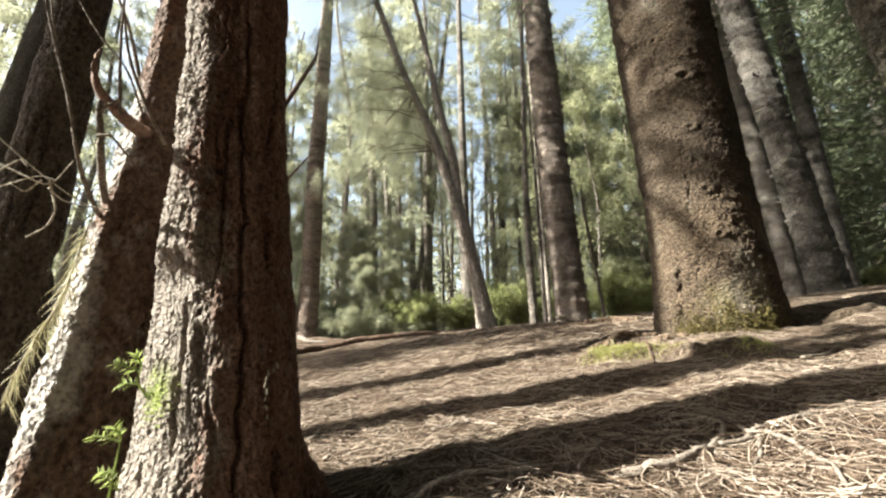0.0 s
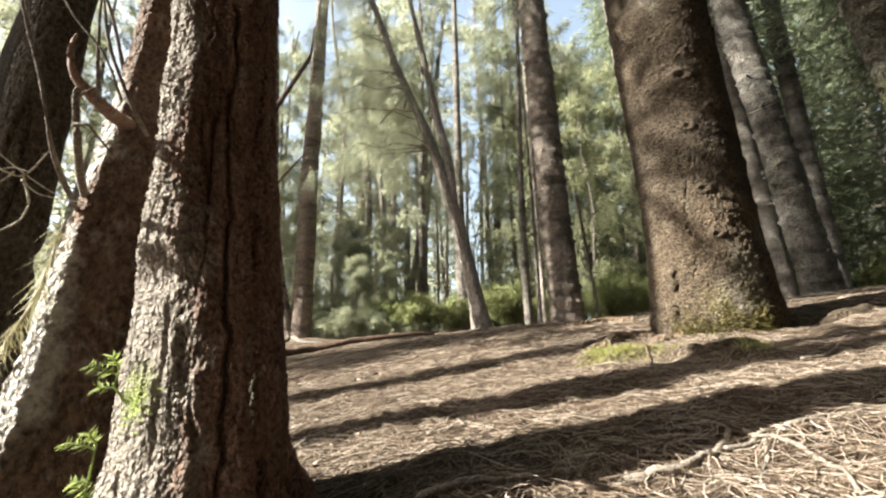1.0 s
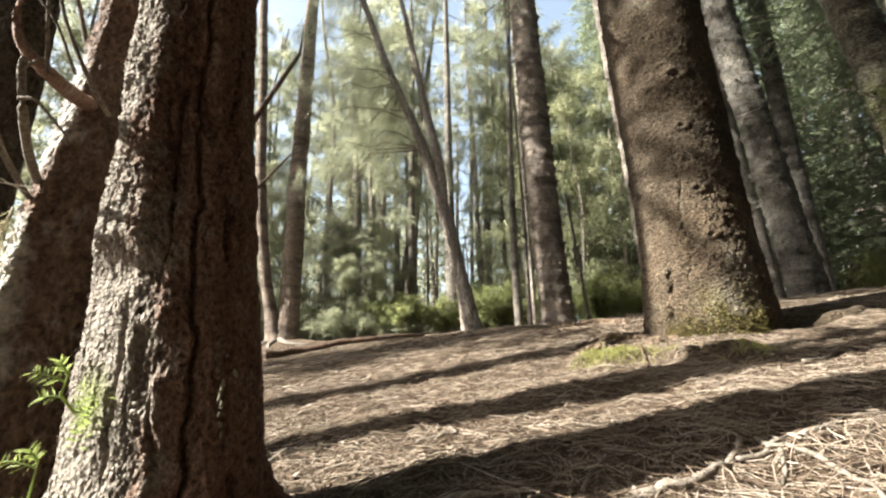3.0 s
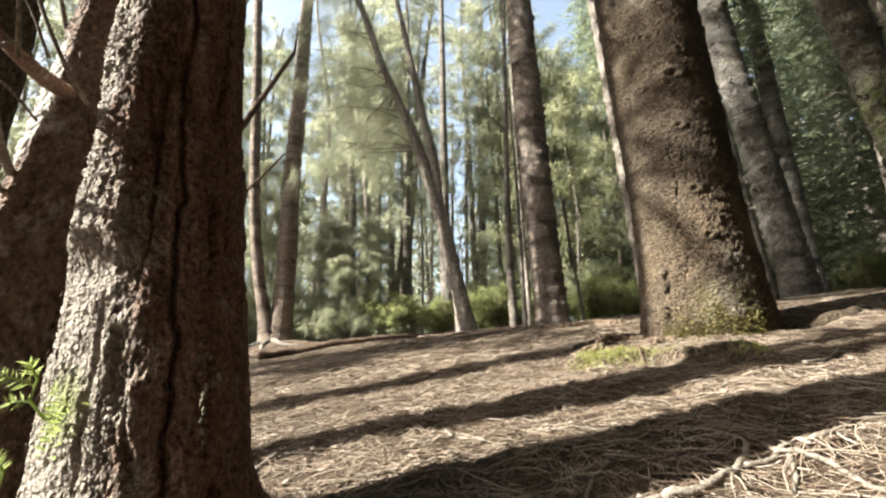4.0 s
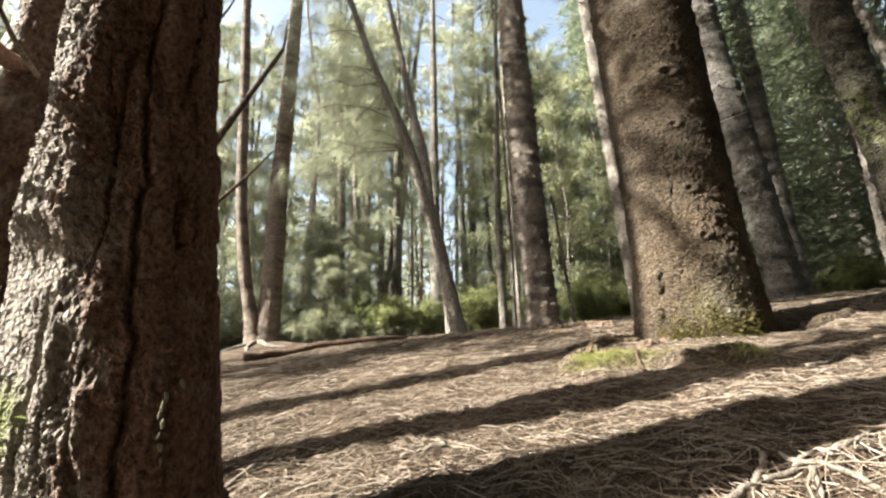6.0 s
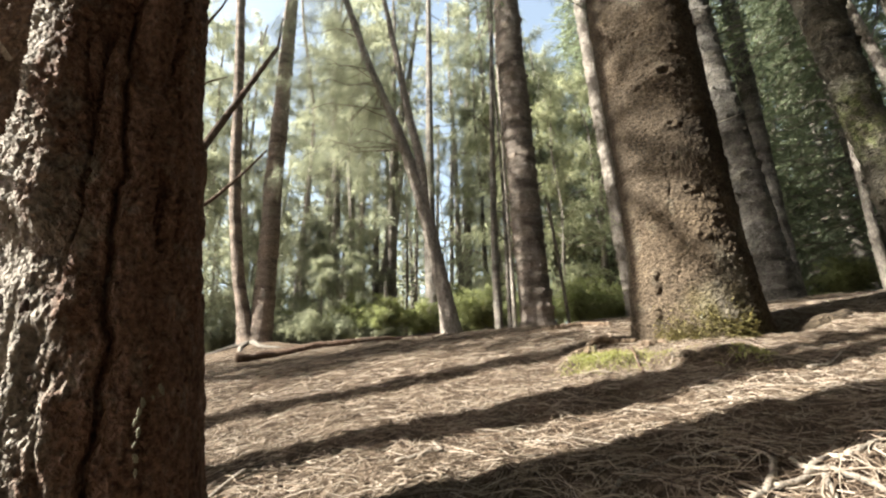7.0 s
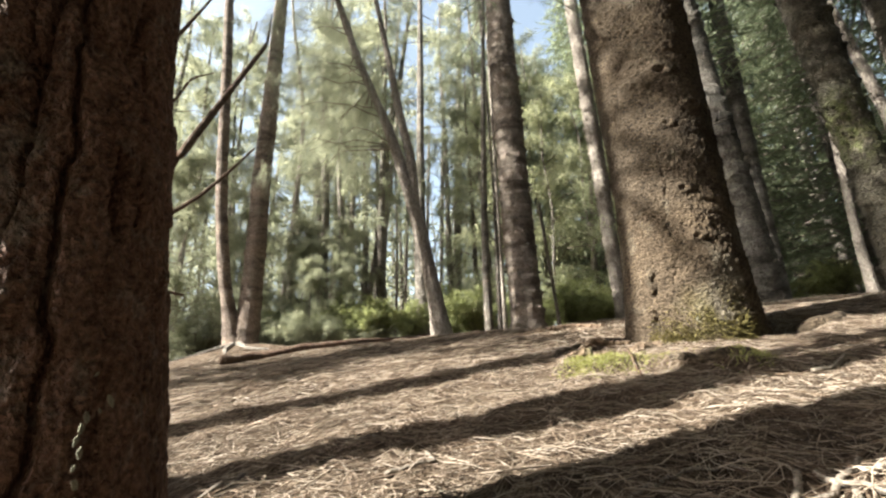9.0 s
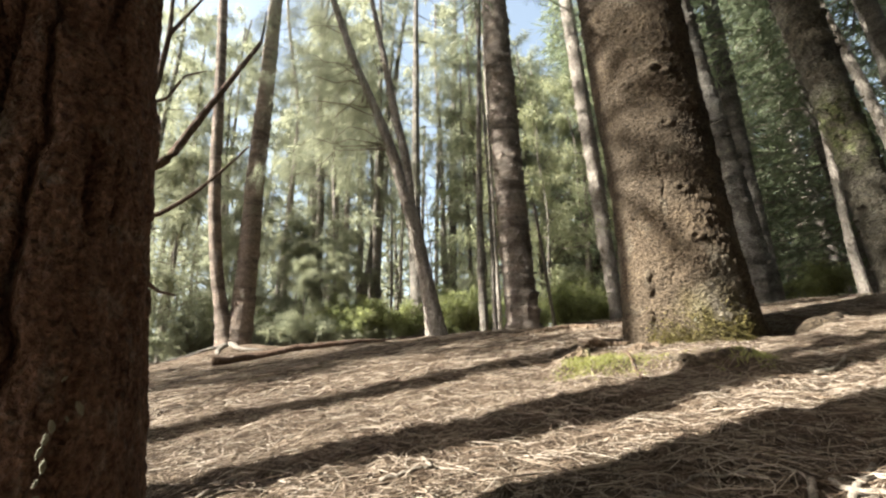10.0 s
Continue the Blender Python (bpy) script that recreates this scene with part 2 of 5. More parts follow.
def height(x, y):
    x, y = np.asarray(x, float), np.asarray(y, float)
    z = soft_height(x, y)
    far = step(1.0, 9.0, np.hypot(x, y))
    z = z + (0.05 + 0.12 * far) * (fbm(x * 0.9 + 7, y * 0.9, 0 * x, 3, 5) - 0.5) + 0.03 * (fbm(x * 5, y * 5, 0 * x, 3, 9) - 0.5)
    z = z + 0.26 * np.exp(-(((x + 3.9) / 1.3) ** 2 + ((y - 11.2) / 0.9) ** 2))
    # a low bank of roots and moss before the big pine
    rise = y - np.interp(x, (0.8, 0.9, 1.12, 1.29, 1.4), (2.5, 2.36, 2.34, 2.16, 2.0))
    z = z + 0.05 * step(0.0, 0.08, rise) * (1 - step(0.2, 0.75, rise)) * step(0.74, 0.86, x) * (1 - step(1.42, 1.65, x))
    z = z - 0.05 * np.exp(-(((x - 0.86) / 0.1) ** 2 + ((y - 2.9) / 0.16) ** 2))
    z = z + (1 - step(3, 8, np.hypot(x - 0.1, y - 0.6))) * (0.034 * (fbm(x * 20, y * 20, 0 * x, 3, 31) - 0.5) + 0.04 * (fbm(x * 7, y * 9, 0 * x, 2, 37) - 0.5))
    z = z - 0.10 * np.exp(-(((x - 2.42) / 0.14) ** 2 + ((y - 2.95) / 0.16) ** 2))
    return z


def ground_at(x, y):
    return float(height(x, y))


def mesh_from(name, verts, faces, material, smooth=True):
    me = bpy.data.meshes.new(name)
    me.from_pydata(np.asarray(verts).tolist(), [], faces if isinstance(faces, list) else faces.tolist())
    if smooth:
        me.shade_smooth()
    me.materials.append(material)
    return me


def part(name, me, parent, label="", kind=""):
    ob = new(name, me)
    ob.parent = parent
    return tagged(ob, label, kind=kind)


def thing(name, label, category, group="", at=(0, 0, 0), kind=""):
    ob = new(name)
    ob.location = at
    ob.empty_display_size = 0.1
    return tagged(ob, label, category, group, kind)


def ring_faces(rings, segs):
    i, j = np.meshgrid(np.arange(rings - 1), np.arange(segs), indexing="ij")
    a, b = i * segs + j, i * segs + (j + 1) % segs
    return np.stack([a, b, b + segs, a + segs], -1).reshape(-1, 4)


def along(axis, n, dense=None):
    """Points and radii on a smooth line through axis rows of x, y, z, r."""
    axis = np.asarray(axis, float)
    s = np.r_[0, np.cumsum(np.linalg.norm(np.diff(axis[:, :3], axis=0), axis=1))]
    u = np.linspace(0, s[-1], n) if dense is None else np.interp(np.linspace(0, 1, n), dense[0], np.asarray(dense[1]) * s[-1])
    fine = np.linspace(0, s[-1], 400)
    out = []
    for k in range(4):
        line = np.interp(fine, s, axis[:, k])
        w = 31
        pad = np.r_[2 * line[0] - line[w:0:-1], line, 2 * line[-1] - line[-2 : -w - 2 : -1]]
        line2 = np.convolve(pad, np.hanning(2 * w + 1) / np.hanning(2 * w + 1).sum(), "same")[w:-w]
        out.append(np.interp(u, fine, line2))
    return np.stack(out, 1)


def bark_relief(style, th, z, r, seed):
    """How far the bark stands out, in metres, at the angle th and the height z of a trunk of radius r."""
    cx, cy = np.cos(th) * r, np.sin(th) * r
    if style == "furrow":
        wob = 0.6 * fbm(cx * 6, cy * 6, z * 3, 3, seed)
        n = vnoise(cx * 13 + wob, cy * 13 + wob, z * 1.3, seed + 3)
        crack = step(0.90, 1.0, 1 - np.abs(n - 0.5) * 2)
        n2 = vnoise(cx * 40 + wob, cy * 40, z * 4, seed + 13)
        crack2 = step(0.82, 1.0, 1 - np.abs(n2 - 0.5) * 2)
        side = step(-0.15, 0.55, -np.cos(th) * 0.85 - np.sin(th) * 0.3)
        crumb = fbm(cx * 55, cy * 55, z * 45, 3, seed + 5) - 0.5
        flake = step(0.46, 0.56, fbm(cx * 34, cy * 34, z * 24, 3, seed + 15))
        strip = fbm(cx * 60, cy * 60, z * 5, 2, seed + 6) - 0.5
        lump = fbm(cx * 9, cy * 9, z * 6, 2, seed + 8) - 0.5
        return -0.022 * crack - 0.008 * crack2 + (0.004 + 0.010 * side) * crumb + 0.006 * side * flake + 0.006 * strip + 0.022 * lump
    if style == "plated":
        wob = 0.5 * fbm(cx * 7, cy * 7, z * 4, 3, seed)
        n = vnoise(cx * 11 + wob, cy * 11 + wob, z * 1.1, seed + 3)
        broken = step(0.36, 0.56, fbm(cx * 5, cy * 5, z * 5, 2, seed + 31))
        crack = step(0.93, 0.995, 1 - np.abs(n - 0.5) * 2) * broken
        side = step(-0.12, 0.5, -np.cos(th) * 0.80 - np.sin(th) * 0.58)
        w1, w2 = 0.9 * fbm(cx * 34, cy * 34, z * 34, 2, seed + 40), 0.9 * fbm(cx * 34, cy * 34, z * 34, 2, seed + 41)
        edge, own = cells(cx * 64 + w1, cy * 64 + w2, z * 44 + w1, seed + 5)
        edge2, own2 = cells(cx * 140 + w2, cy * 140 + w1, z * 105 + w2, seed + 15)
        flake = (own - 0.5) * 0.0075 - 0.004 * (1 - step(0.0, 0.2, edge)) + (own2 - 0.5) * 0.005 - 0.003 * (1 - step(0.0, 0.3, edge2))
        edge3, own3 = cells(cx * 30 + w1, cy * 30 + w2, z * 6 + wob, seed + 45)
        slab = (own3 - 0.5) * 0.005 - 0.003 * (1 - step(0.0, 0.14, edge3))
        grit = vnoise(cx * 170, cy * 170, z * 130, seed + 25) - 0.5
        lump = fbm(cx * 12, cy * 12, z * 8, 3, seed + 8) - 0.5
        strip = fbm(cx * 70, cy * 70, z * 9, 3, seed + 6) - 0.5
        patchy = 0.45 + 0.55 * step(0.38, 0.55, fbm(cx * 14, cy * 14, z * 9, 2, seed + 47))
        rind = step(0.22, 0.40, -np.cos(th - 0.32)) * (1 - step(0.32, 0.44, z))
        pit = step(0.60, 0.68, fbm(cx * 16, cy * 16, z * 11, 3, seed + 51)) * side * (1 - rind)
        fibre = fbm(cx * 120, cy * 120, z * 14, 3, seed + 53) - 0.5
        flake = (1 - rind) * flake + rind * (0.25 * flake + 0.009 * fibre)
        return -0.018 * crack - 0.011 * pit + side * patchy * flake + (1 - side) * slab + (0.0015 + 0.003 * side) * grit + 0.020 * lump + 0.006 * (1 - side) * strip
    if style == "mottle":
        w1 = 0.9 * fbm(cx * 20, cy * 20, z * 20, 2, seed + 40)
        edge, own = cells(cx * 40 + w1, cy * 40, z * 34 + w1, seed + 5)
        edge2, own2 = cells(cx * 90, cy * 90 + w1, z * 80, seed + 15)
        rim = 0.3 + 0.4 * step(0.1, 0.7, -np.cos(th) * 0.98 - np.sin(th) * 0.12)
        peel = step(0.48, 0.54, fbm(cx * 11, cy * 11, z * 9, 3, seed + 7))
        lump = fbm(cx * 6, cy * 6, z * 5, 2, seed + 8) - 0.5
        grit = fbm(cx * 60, cy * 60, z * 55, 3, seed + 9) - 0.5
        return rim * ((own - 0.5) * 0.012 - 0.005 * (1 - step(0, 0.25, edge)) + (own2 - 0.5) * 0.007) + 0.005 * peel + 0.018 * lump + 0.010 * rim * grit
    if style == "band":
        gap = 0.75 * r + 0.07
        ph = z / gap + 0.5 * fbm(cx * 1.6, cy * 1.6, z * 0.8, 2, seed)
        row, fr = np.floor(ph), ph - np.floor(ph)
        groove = np.exp(-(((fr - 0.5) / 0.09) ** 2)) * (0.35 + 0.65 * vnoise(cx * 4, cy * 4, row * 3.7, seed + 2))
        knob = step(0.58, 0.8, vnoise(cx * 10, cy * 10, row * 5.3, seed + 4)) * np.exp(-(((fr - 0.36) / 0.13) ** 2))
        swell = np.cos((fr - 0.15) * 2 * math.pi)
        fine = fbm(cx * 22, cy * 22, z * 30, 3, seed + 6) - 0.5
        return np.minimum(1.0, r / 0.25) * (0.006 * swell - 0.026 * groove + 0.06 * knob + 0.022 * fine)
    if style == "pimple":
        ring = fbm(cx * 1.5, cy * 1.5, z * 6, 3, seed) - 0.5
        w1, w2 = 0.8 * fbm(cx * 25, cy * 25, z * 25, 2, seed + 40), 0.8 * fbm(cx * 25, cy * 25, z * 25, 2, seed + 41)
        edge, own = cells(cx * 34 + w1, cy * 34 + w2, z * 46 + w1, seed + 2)
        edge2, own2 = cells(cx * 66 + w2, cy * 66 + w1, z * 84, seed + 12)
        fine = fbm(cx * 26, cy * 26, z * 38, 3, seed + 6) - 0.5
        big = fbm(cx * 4, cy * 4, z * 5, 2, seed + 9) - 0.5
        clump = step(0.35, 0.6, fbm(cx * 7, cy * 7, z * 11, 3, seed + 21))
        lip = z * 5.2 + 0.5 * fbm(cx * 3, cy * 3, z * 2, 2, seed + 18)
        lip = (lip - np.floor(lip)) * step(0.45, 0.6, fbm(cx * 4, cy * 4, z * 9, 2, seed + 19))
        scale = (own**2 - 0.3) * 0.008 - 0.002 * (1 - step(0, 0.3, edge)) + (own2**2 - 0.3) * 0.007
        return 0.016 * lip**3 + 0.022 * ring + (0.45 + 0.55 * clump) * scale + 0.012 * fine + 0.012 * big
    fine = fbm(cx * 16, cy * 16, z * 3, 3, seed) - 0.5
    return 0.25 * r * fine


def trunk_mesh(name, axis, segs, rings, style, material, seed=0, flare=0.0, lobes=5, knots=(), dense=None, gain=1.0, flats=(), face=None, seams=()):
    """A tapered trunk along axis, with root flare at its foot and bark relief; knots: angle, height, size;
    flats: angle and share of the radius at which a side is flattened, and up to which height;
    face: an angle round which the mesh is three times finer; seams: angle, lowest and highest point, width and depth of a long crack."""
    line = along(axis, rings, dense)
    th = np.linspace(0, 2 * math.pi, segs, endpoint=False)[None, :]
    if face is not None:
        share = np.interp(np.linspace(0, 1, segs, endpoint=False), (0, 0.12, 0.88, 1), (0, 0.22, 0.78, 1))
        th = (face - math.pi + 2 * math.pi * share)[None, :]
    z = line[:, 2:3]
    r = line[:, 3:4] + 0 * th
    z0 = axis[0][2]
    foot = np.exp(-np.maximum(z - z0, 0) / max(0.02, 2.2 * axis[0][3]))
    lobe = 0.5 + 0.5 * np.cos(lobes * th + 1.2 * np.sin(th + seed) + seed)
    r = r * (1 + flare * foot * (0.25 + 0.75 * lobe**2))
    r = r * (1 + 0.10 * (fbm(np.cos(th) * 1.3 + seed, np.sin(th) * 1.3, z / max(axis[0][3], 0.05) * 0.35, 2, seed + 20) - 0.5))
    for a, share, top in flats:
        share = 1.15 - (1.15 - share) * (1 - step(top * 0.6, top, z))
        gap = (th - a + math.pi) % (2 * math.pi) - math.pi
        limit = np.where(np.abs(gap) < 1.3, share / np.maximum(np.cos(gap), 0.2), 9.0) * r
        r = np.minimum(r, limit)
    relief = bark_relief(style, th, z, line[:, 3:4], seed)
    r = r + gain * (relief - relief.mean())
    for k, (a, low, high, wide, deep) in enumerate(seams):
        bend = 0.30 * (fbm(z * 3.5, 0 * z, 0 * z, 3, seed + 50 + k) - 0.5) + 0.10 * (vnoise(z * 30, 0 * z, 0 * z, seed + 60 + k) - 0.5)
        off = ((th - a - bend + math.pi) % (2 * math.pi) - math.pi) * line[:, 3:4]
        span = step(low, low + 0.08, z) * (1 - step(high - 0.08, high, z)) * step(0.25, 0.45, vnoise(z * 9, 0 * z, 0 * z, seed + 70 + k))
        r = r - deep * span * np.exp(-((off / wide) ** 2))
    for a, h, size in knots:
        d = np.hypot(((th - a + math.pi) % (2 * math.pi) - math.pi) * line[:, 3:4], (z - h) * 1.5) / size
        r = r + size * (0.36 * np.exp(-(((d - 0.75) / 0.45) ** 2)) - 0.18 * np.exp(-((d / 0.4) ** 2)))
    v = np.stack([line[:, 0:1] + np.cos(th) * r, line[:, 1:2] + np.sin(th) * r, z + 0 * th], -1).reshape(-1, 3)
    return mesh_from(name, v, ring_faces(rings, segs), material)


def tube(path, radii, segs=5):
    """Vertices and faces of a tube along a path of points."""
    p = np.asarray(path, float)
    d = np.gradient(p, axis=0)
    d /= np.linalg.norm(d, axis=1)[:, None] + 1e-9
    ref = np.where(np.abs(d[:, 2:3]) > 0.9, np.array([[1.0, 0, 0]]), np.array([[0, 0, 1.0]]))
    a = np.cross(d, ref)
    a /= np.linalg.norm(a, axis=1)[:, None] + 1e-9
    b = np.cross(d, a)
    th = np.linspace(0, 2 * math.pi, segs, endpoint=False)
    r = np.asarray(radii, float)[:, None, None]
    v = p[:, None] + r * (np.cos(th)[None, :, None] * a[:, None] + np.sin(th)[None, :, None] * b[:, None])
    return v.reshape(-1, 3), ring_faces(len(p), segs)


def join(pieces):
    vs, fs, off = [], [], 0
    for v, f in pieces:
        vs.append(v)
        fs += [[i + off for i in q] for q in f] if isinstance(f, list) else (f + off).tolist()
        off += len(v)
    return np.concatenate(vs), fs


def hairs(rng, base, way, length, width, droop):
    """Fine needles: one thin triangle each."""
    n = len(base)
    side = unit(np.cross(way, rng.normal(size=(n, 3)))) * width[:, None] * 0.5
    tip = base + way * length[:, None] + np.array([[0, 0, -0.6]]) * droop * length[:, None]
    v = np.stack([base - side, base + side, tip], 1).reshape(-1, 3)
    return v, np.arange(3 * n).reshape(-1, 3)


def blades(rng, base, way, length, width, droop):
    """Thin bent blades: rows of base points, unit directions, lengths and widths; each is a quad and a tip."""
    n = len(base)
    side = np.cross(way, rng.normal(size=(n, 3)))
    side /= np.linalg.norm(side, axis=1)[:, None] + 1e-9
    L, w = length[:, None], width[:, None]
    down = np.array([[0, 0, -1.0]]) * droop
    mid = base + way * L * 0.5 + down * L * 0.18
    tip = base + way * L + down * L * 0.62
    v = np.stack([base - side * w * 0.35, base + side * w * 0.35, mid + side * w * 0.5, mid - side * w * 0.5, tip], 1).reshape(-1, 3)
    k = np.arange(n) * 5
    quads = np.stack([k, k + 1, k + 2, k + 3], 1).tolist()
    tips = np.stack([k + 3, k + 2, k + 4], 1).tolist()
    return v, quads + tips


def unit(a):
    return a / (np.linalg.norm(a, axis=-1, keepdims=True) + 1e-9)


def feather_crown(seed, low, high, reach, limbs, clumps, per, length=0.34, width=0.010, wood=TWIG_GREY, leaf=LEAF_FEATHER, rise=0.55, lean=None, single=False, arc=(0.0, 6.283)):
    """Limbs with hanging feathery needles. Gives the limb mesh and the leaf mesh."""
    rng = np.random.default_rng(seed)
    wood_bits, base, ways = [], [], []
    for k in range(limbs):
        f = rng.random()
        z0 = low + (high - low) * f
        a = rng.uniform(*arc)
        L = reach * (1.0 - 0.6 * f) * rng.uniform(0.6, 1.15)
        s = np.linspace(0, 1, 7)[:, None]
        out = np.array([math.cos(a), math.sin(a), 0])
        path = out * L * s + np.array([0, 0, 1.0]) * (z0 + L * (rise * s - 0.35 * s**2))
        if lean is not None:
            path = path + lean(z0)
        path = path + 0.06 * L * rng.normal(size=(7, 3)) * s
        wood_bits.append(tube(path, np.linspace(0.018, 0.004, 7) * (0.5 + L / 3), 4))
        q = rng.uniform(0.2, 1.05, clumps)
        c = np.stack([np.interp(q, s[:, 0], path[:, i]) for i in range(3)], 1)
        c += rng.normal(size=(clumps, 3)) * 0.14 * L * np.array([1, 1, 0.7])
        base.append(np.repeat(c, per, 0) + rng.normal(size=(clumps * per, 3)) * 0.085)
        d = out + rng.normal(size=(clumps * per, 3)) * 0.8 + np.repeat(rng.normal(size=(clumps, 3)) * 0.5, per, 0)
        ways.append(d)
    base, ways = np.concatenate(base), unit(np.concatenate(ways))
    n = len(base)
    lv, lf = hairs(rng, base, ways, length * rng.uniform(0.6, 1.4, n), width * rng.uniform(0.7, 1.3, n), 1.0)
    leaves = mesh_from("crown", lv, lf, leaf, False)
    if single:
        return [mesh_from("branch", wv, wf, wood) for wv, wf in wood_bits], leaves
    wv, wf = join(wood_bits)
    return mesh_from("branchwork", wv, wf, wood), leaves


def rope_crown(seed, low, high, reach, tiers, per, leaf=LEAF_PINE, wood=TWIG_GREY, wide=1.0, twig=0.24):
    """A pine's crown: tiers of near level branches set with upturned rope-like twigs."""
    rng = np.random.default_rng(seed)
    wood_bits, base, ways = [], [], []
    for k in range(tiers):
        f = (k + rng.random() * 0.6) / tiers
        z0 = low + (high - low) * f
        for a in np.linspace(0, 2 * math.pi, 5, endpoint=False) + rng.random() * 6:
            L = reach * (1.05 - 0.75 * f) * rng.uniform(0.65, 1.1)
            s = np.linspace(0, 1, 6)[:, None]
            out = np.array([math.cos(a), math.sin(a), 0])
            path = out * L * s + np.array([0, 0, 1.0]) * (z0 - 0.28 * L * np.sin(s * 2.2) * 0.6 + 0.05 * L * s**3)
            wood_bits.append(tube(path, np.linspace(0.035, 0.008, 6), 4))
            q = rng.uniform(0.15, 1.0, per)
            c = np.stack([np.interp(q, s[:, 0], path[:, i]) for i in range(3)], 1)
            side = np.array([-out[1], out[0], 0]) * rng.choice([-1, 1], per)[:, None]
            base.append(c)
            ways.append(side * 0.8 + out * 0.55 + rng.normal(size=(per, 3)) * 0.3 + np.array([0, 0, -0.15]))
    base, ways = np.concatenate(base), unit(np.concatenate(ways))
    n = len(base)
    L = reach * twig * rng.uniform(0.6, 1.3, n)
    # each side twig carries three short sprigs
    b2 = np.concatenate([base, base + ways * (L * 0.4)[:, None], base + ways * (L * 0.7)[:, None]])
    w2 = unit(np.concatenate([ways, ways + rng.normal(size=(n, 3)) * 0.6, ways + rng.normal(size=(n, 3)) * 0.6]))
    lv, lf = join([
        blades(rng, base, ways, L, rng.uniform(0.025, 0.05, n) * wide, 0.25),
        hairs(rng, b2[n:], w2[n:], np.concatenate([L, L]) * 0.6, rng.uniform(0.03, 0.06, 2 * n) * wide, 0.1),
    ])
    wv, wf = join(wood_bits)
    return mesh_from("branchwork", wv, wf, wood), mesh_from("crown", lv, lf, leaf, False)


# ---- ground ----
def build_ground():
    rad = np.r_[np.linspace(0.03, 0.3, 8)[:-1], np.geomspace(0.3, 12, 240)[:-1], np.geomspace(12, 900, 50)]
    th = np.linspace(0, 2 * math.pi, 330, endpoint=False)
    x, y = 0.1 + rad[:, None] * np.sin(th), 0.6 + rad[:, None] * np.cos(th)
    z = height(x, y)
    v = np.stack([x, y, z], -1).reshape(-1, 3)
    f = ring_faces(len(rad), len(th)).tolist() + [list(range(len(th)))]
    ob = new("ground", mesh_from("ground", v, f, GROUND_MAT))
    return tagged(ob, "sloping forest floor under brown shed needles and twigs", "ground", kind="structure")


ground = build_ground()


# ---- near trunks ----
NEAR_AXIS = [(-0.52, 1.06, -0.45, 0.205), (-0.521, 1.06, -0.2, 0.176), (-0.527, 1.035, -0.05, 0.163), (-0.537, 1.038, 0.1, 0.154), (-0.547, 1.048, 0.2, 0.149), (-0.558, 1.06, 0.35, 0.141), (-0.57, 1.06, 0.5, 0.138), (-0.585, 1.05, 0.7, 0.136), (-0.583, 1.03, 0.9, 0.13)]
OLD_AXIS = [(-0.836, 1.176, -0.5, 0.263), (-0.826, 1.176, -0.22, 0.221), (-0.81, 1.17, 0.0, 0.201), (-0.794, 1.165, 0.21, 0.185), (-0.792, 1.149, 0.47, 0.165), (-0.784, 1.16, 0.78, 0.142), (-0.791, 1.191, 1.15, 0.134)]


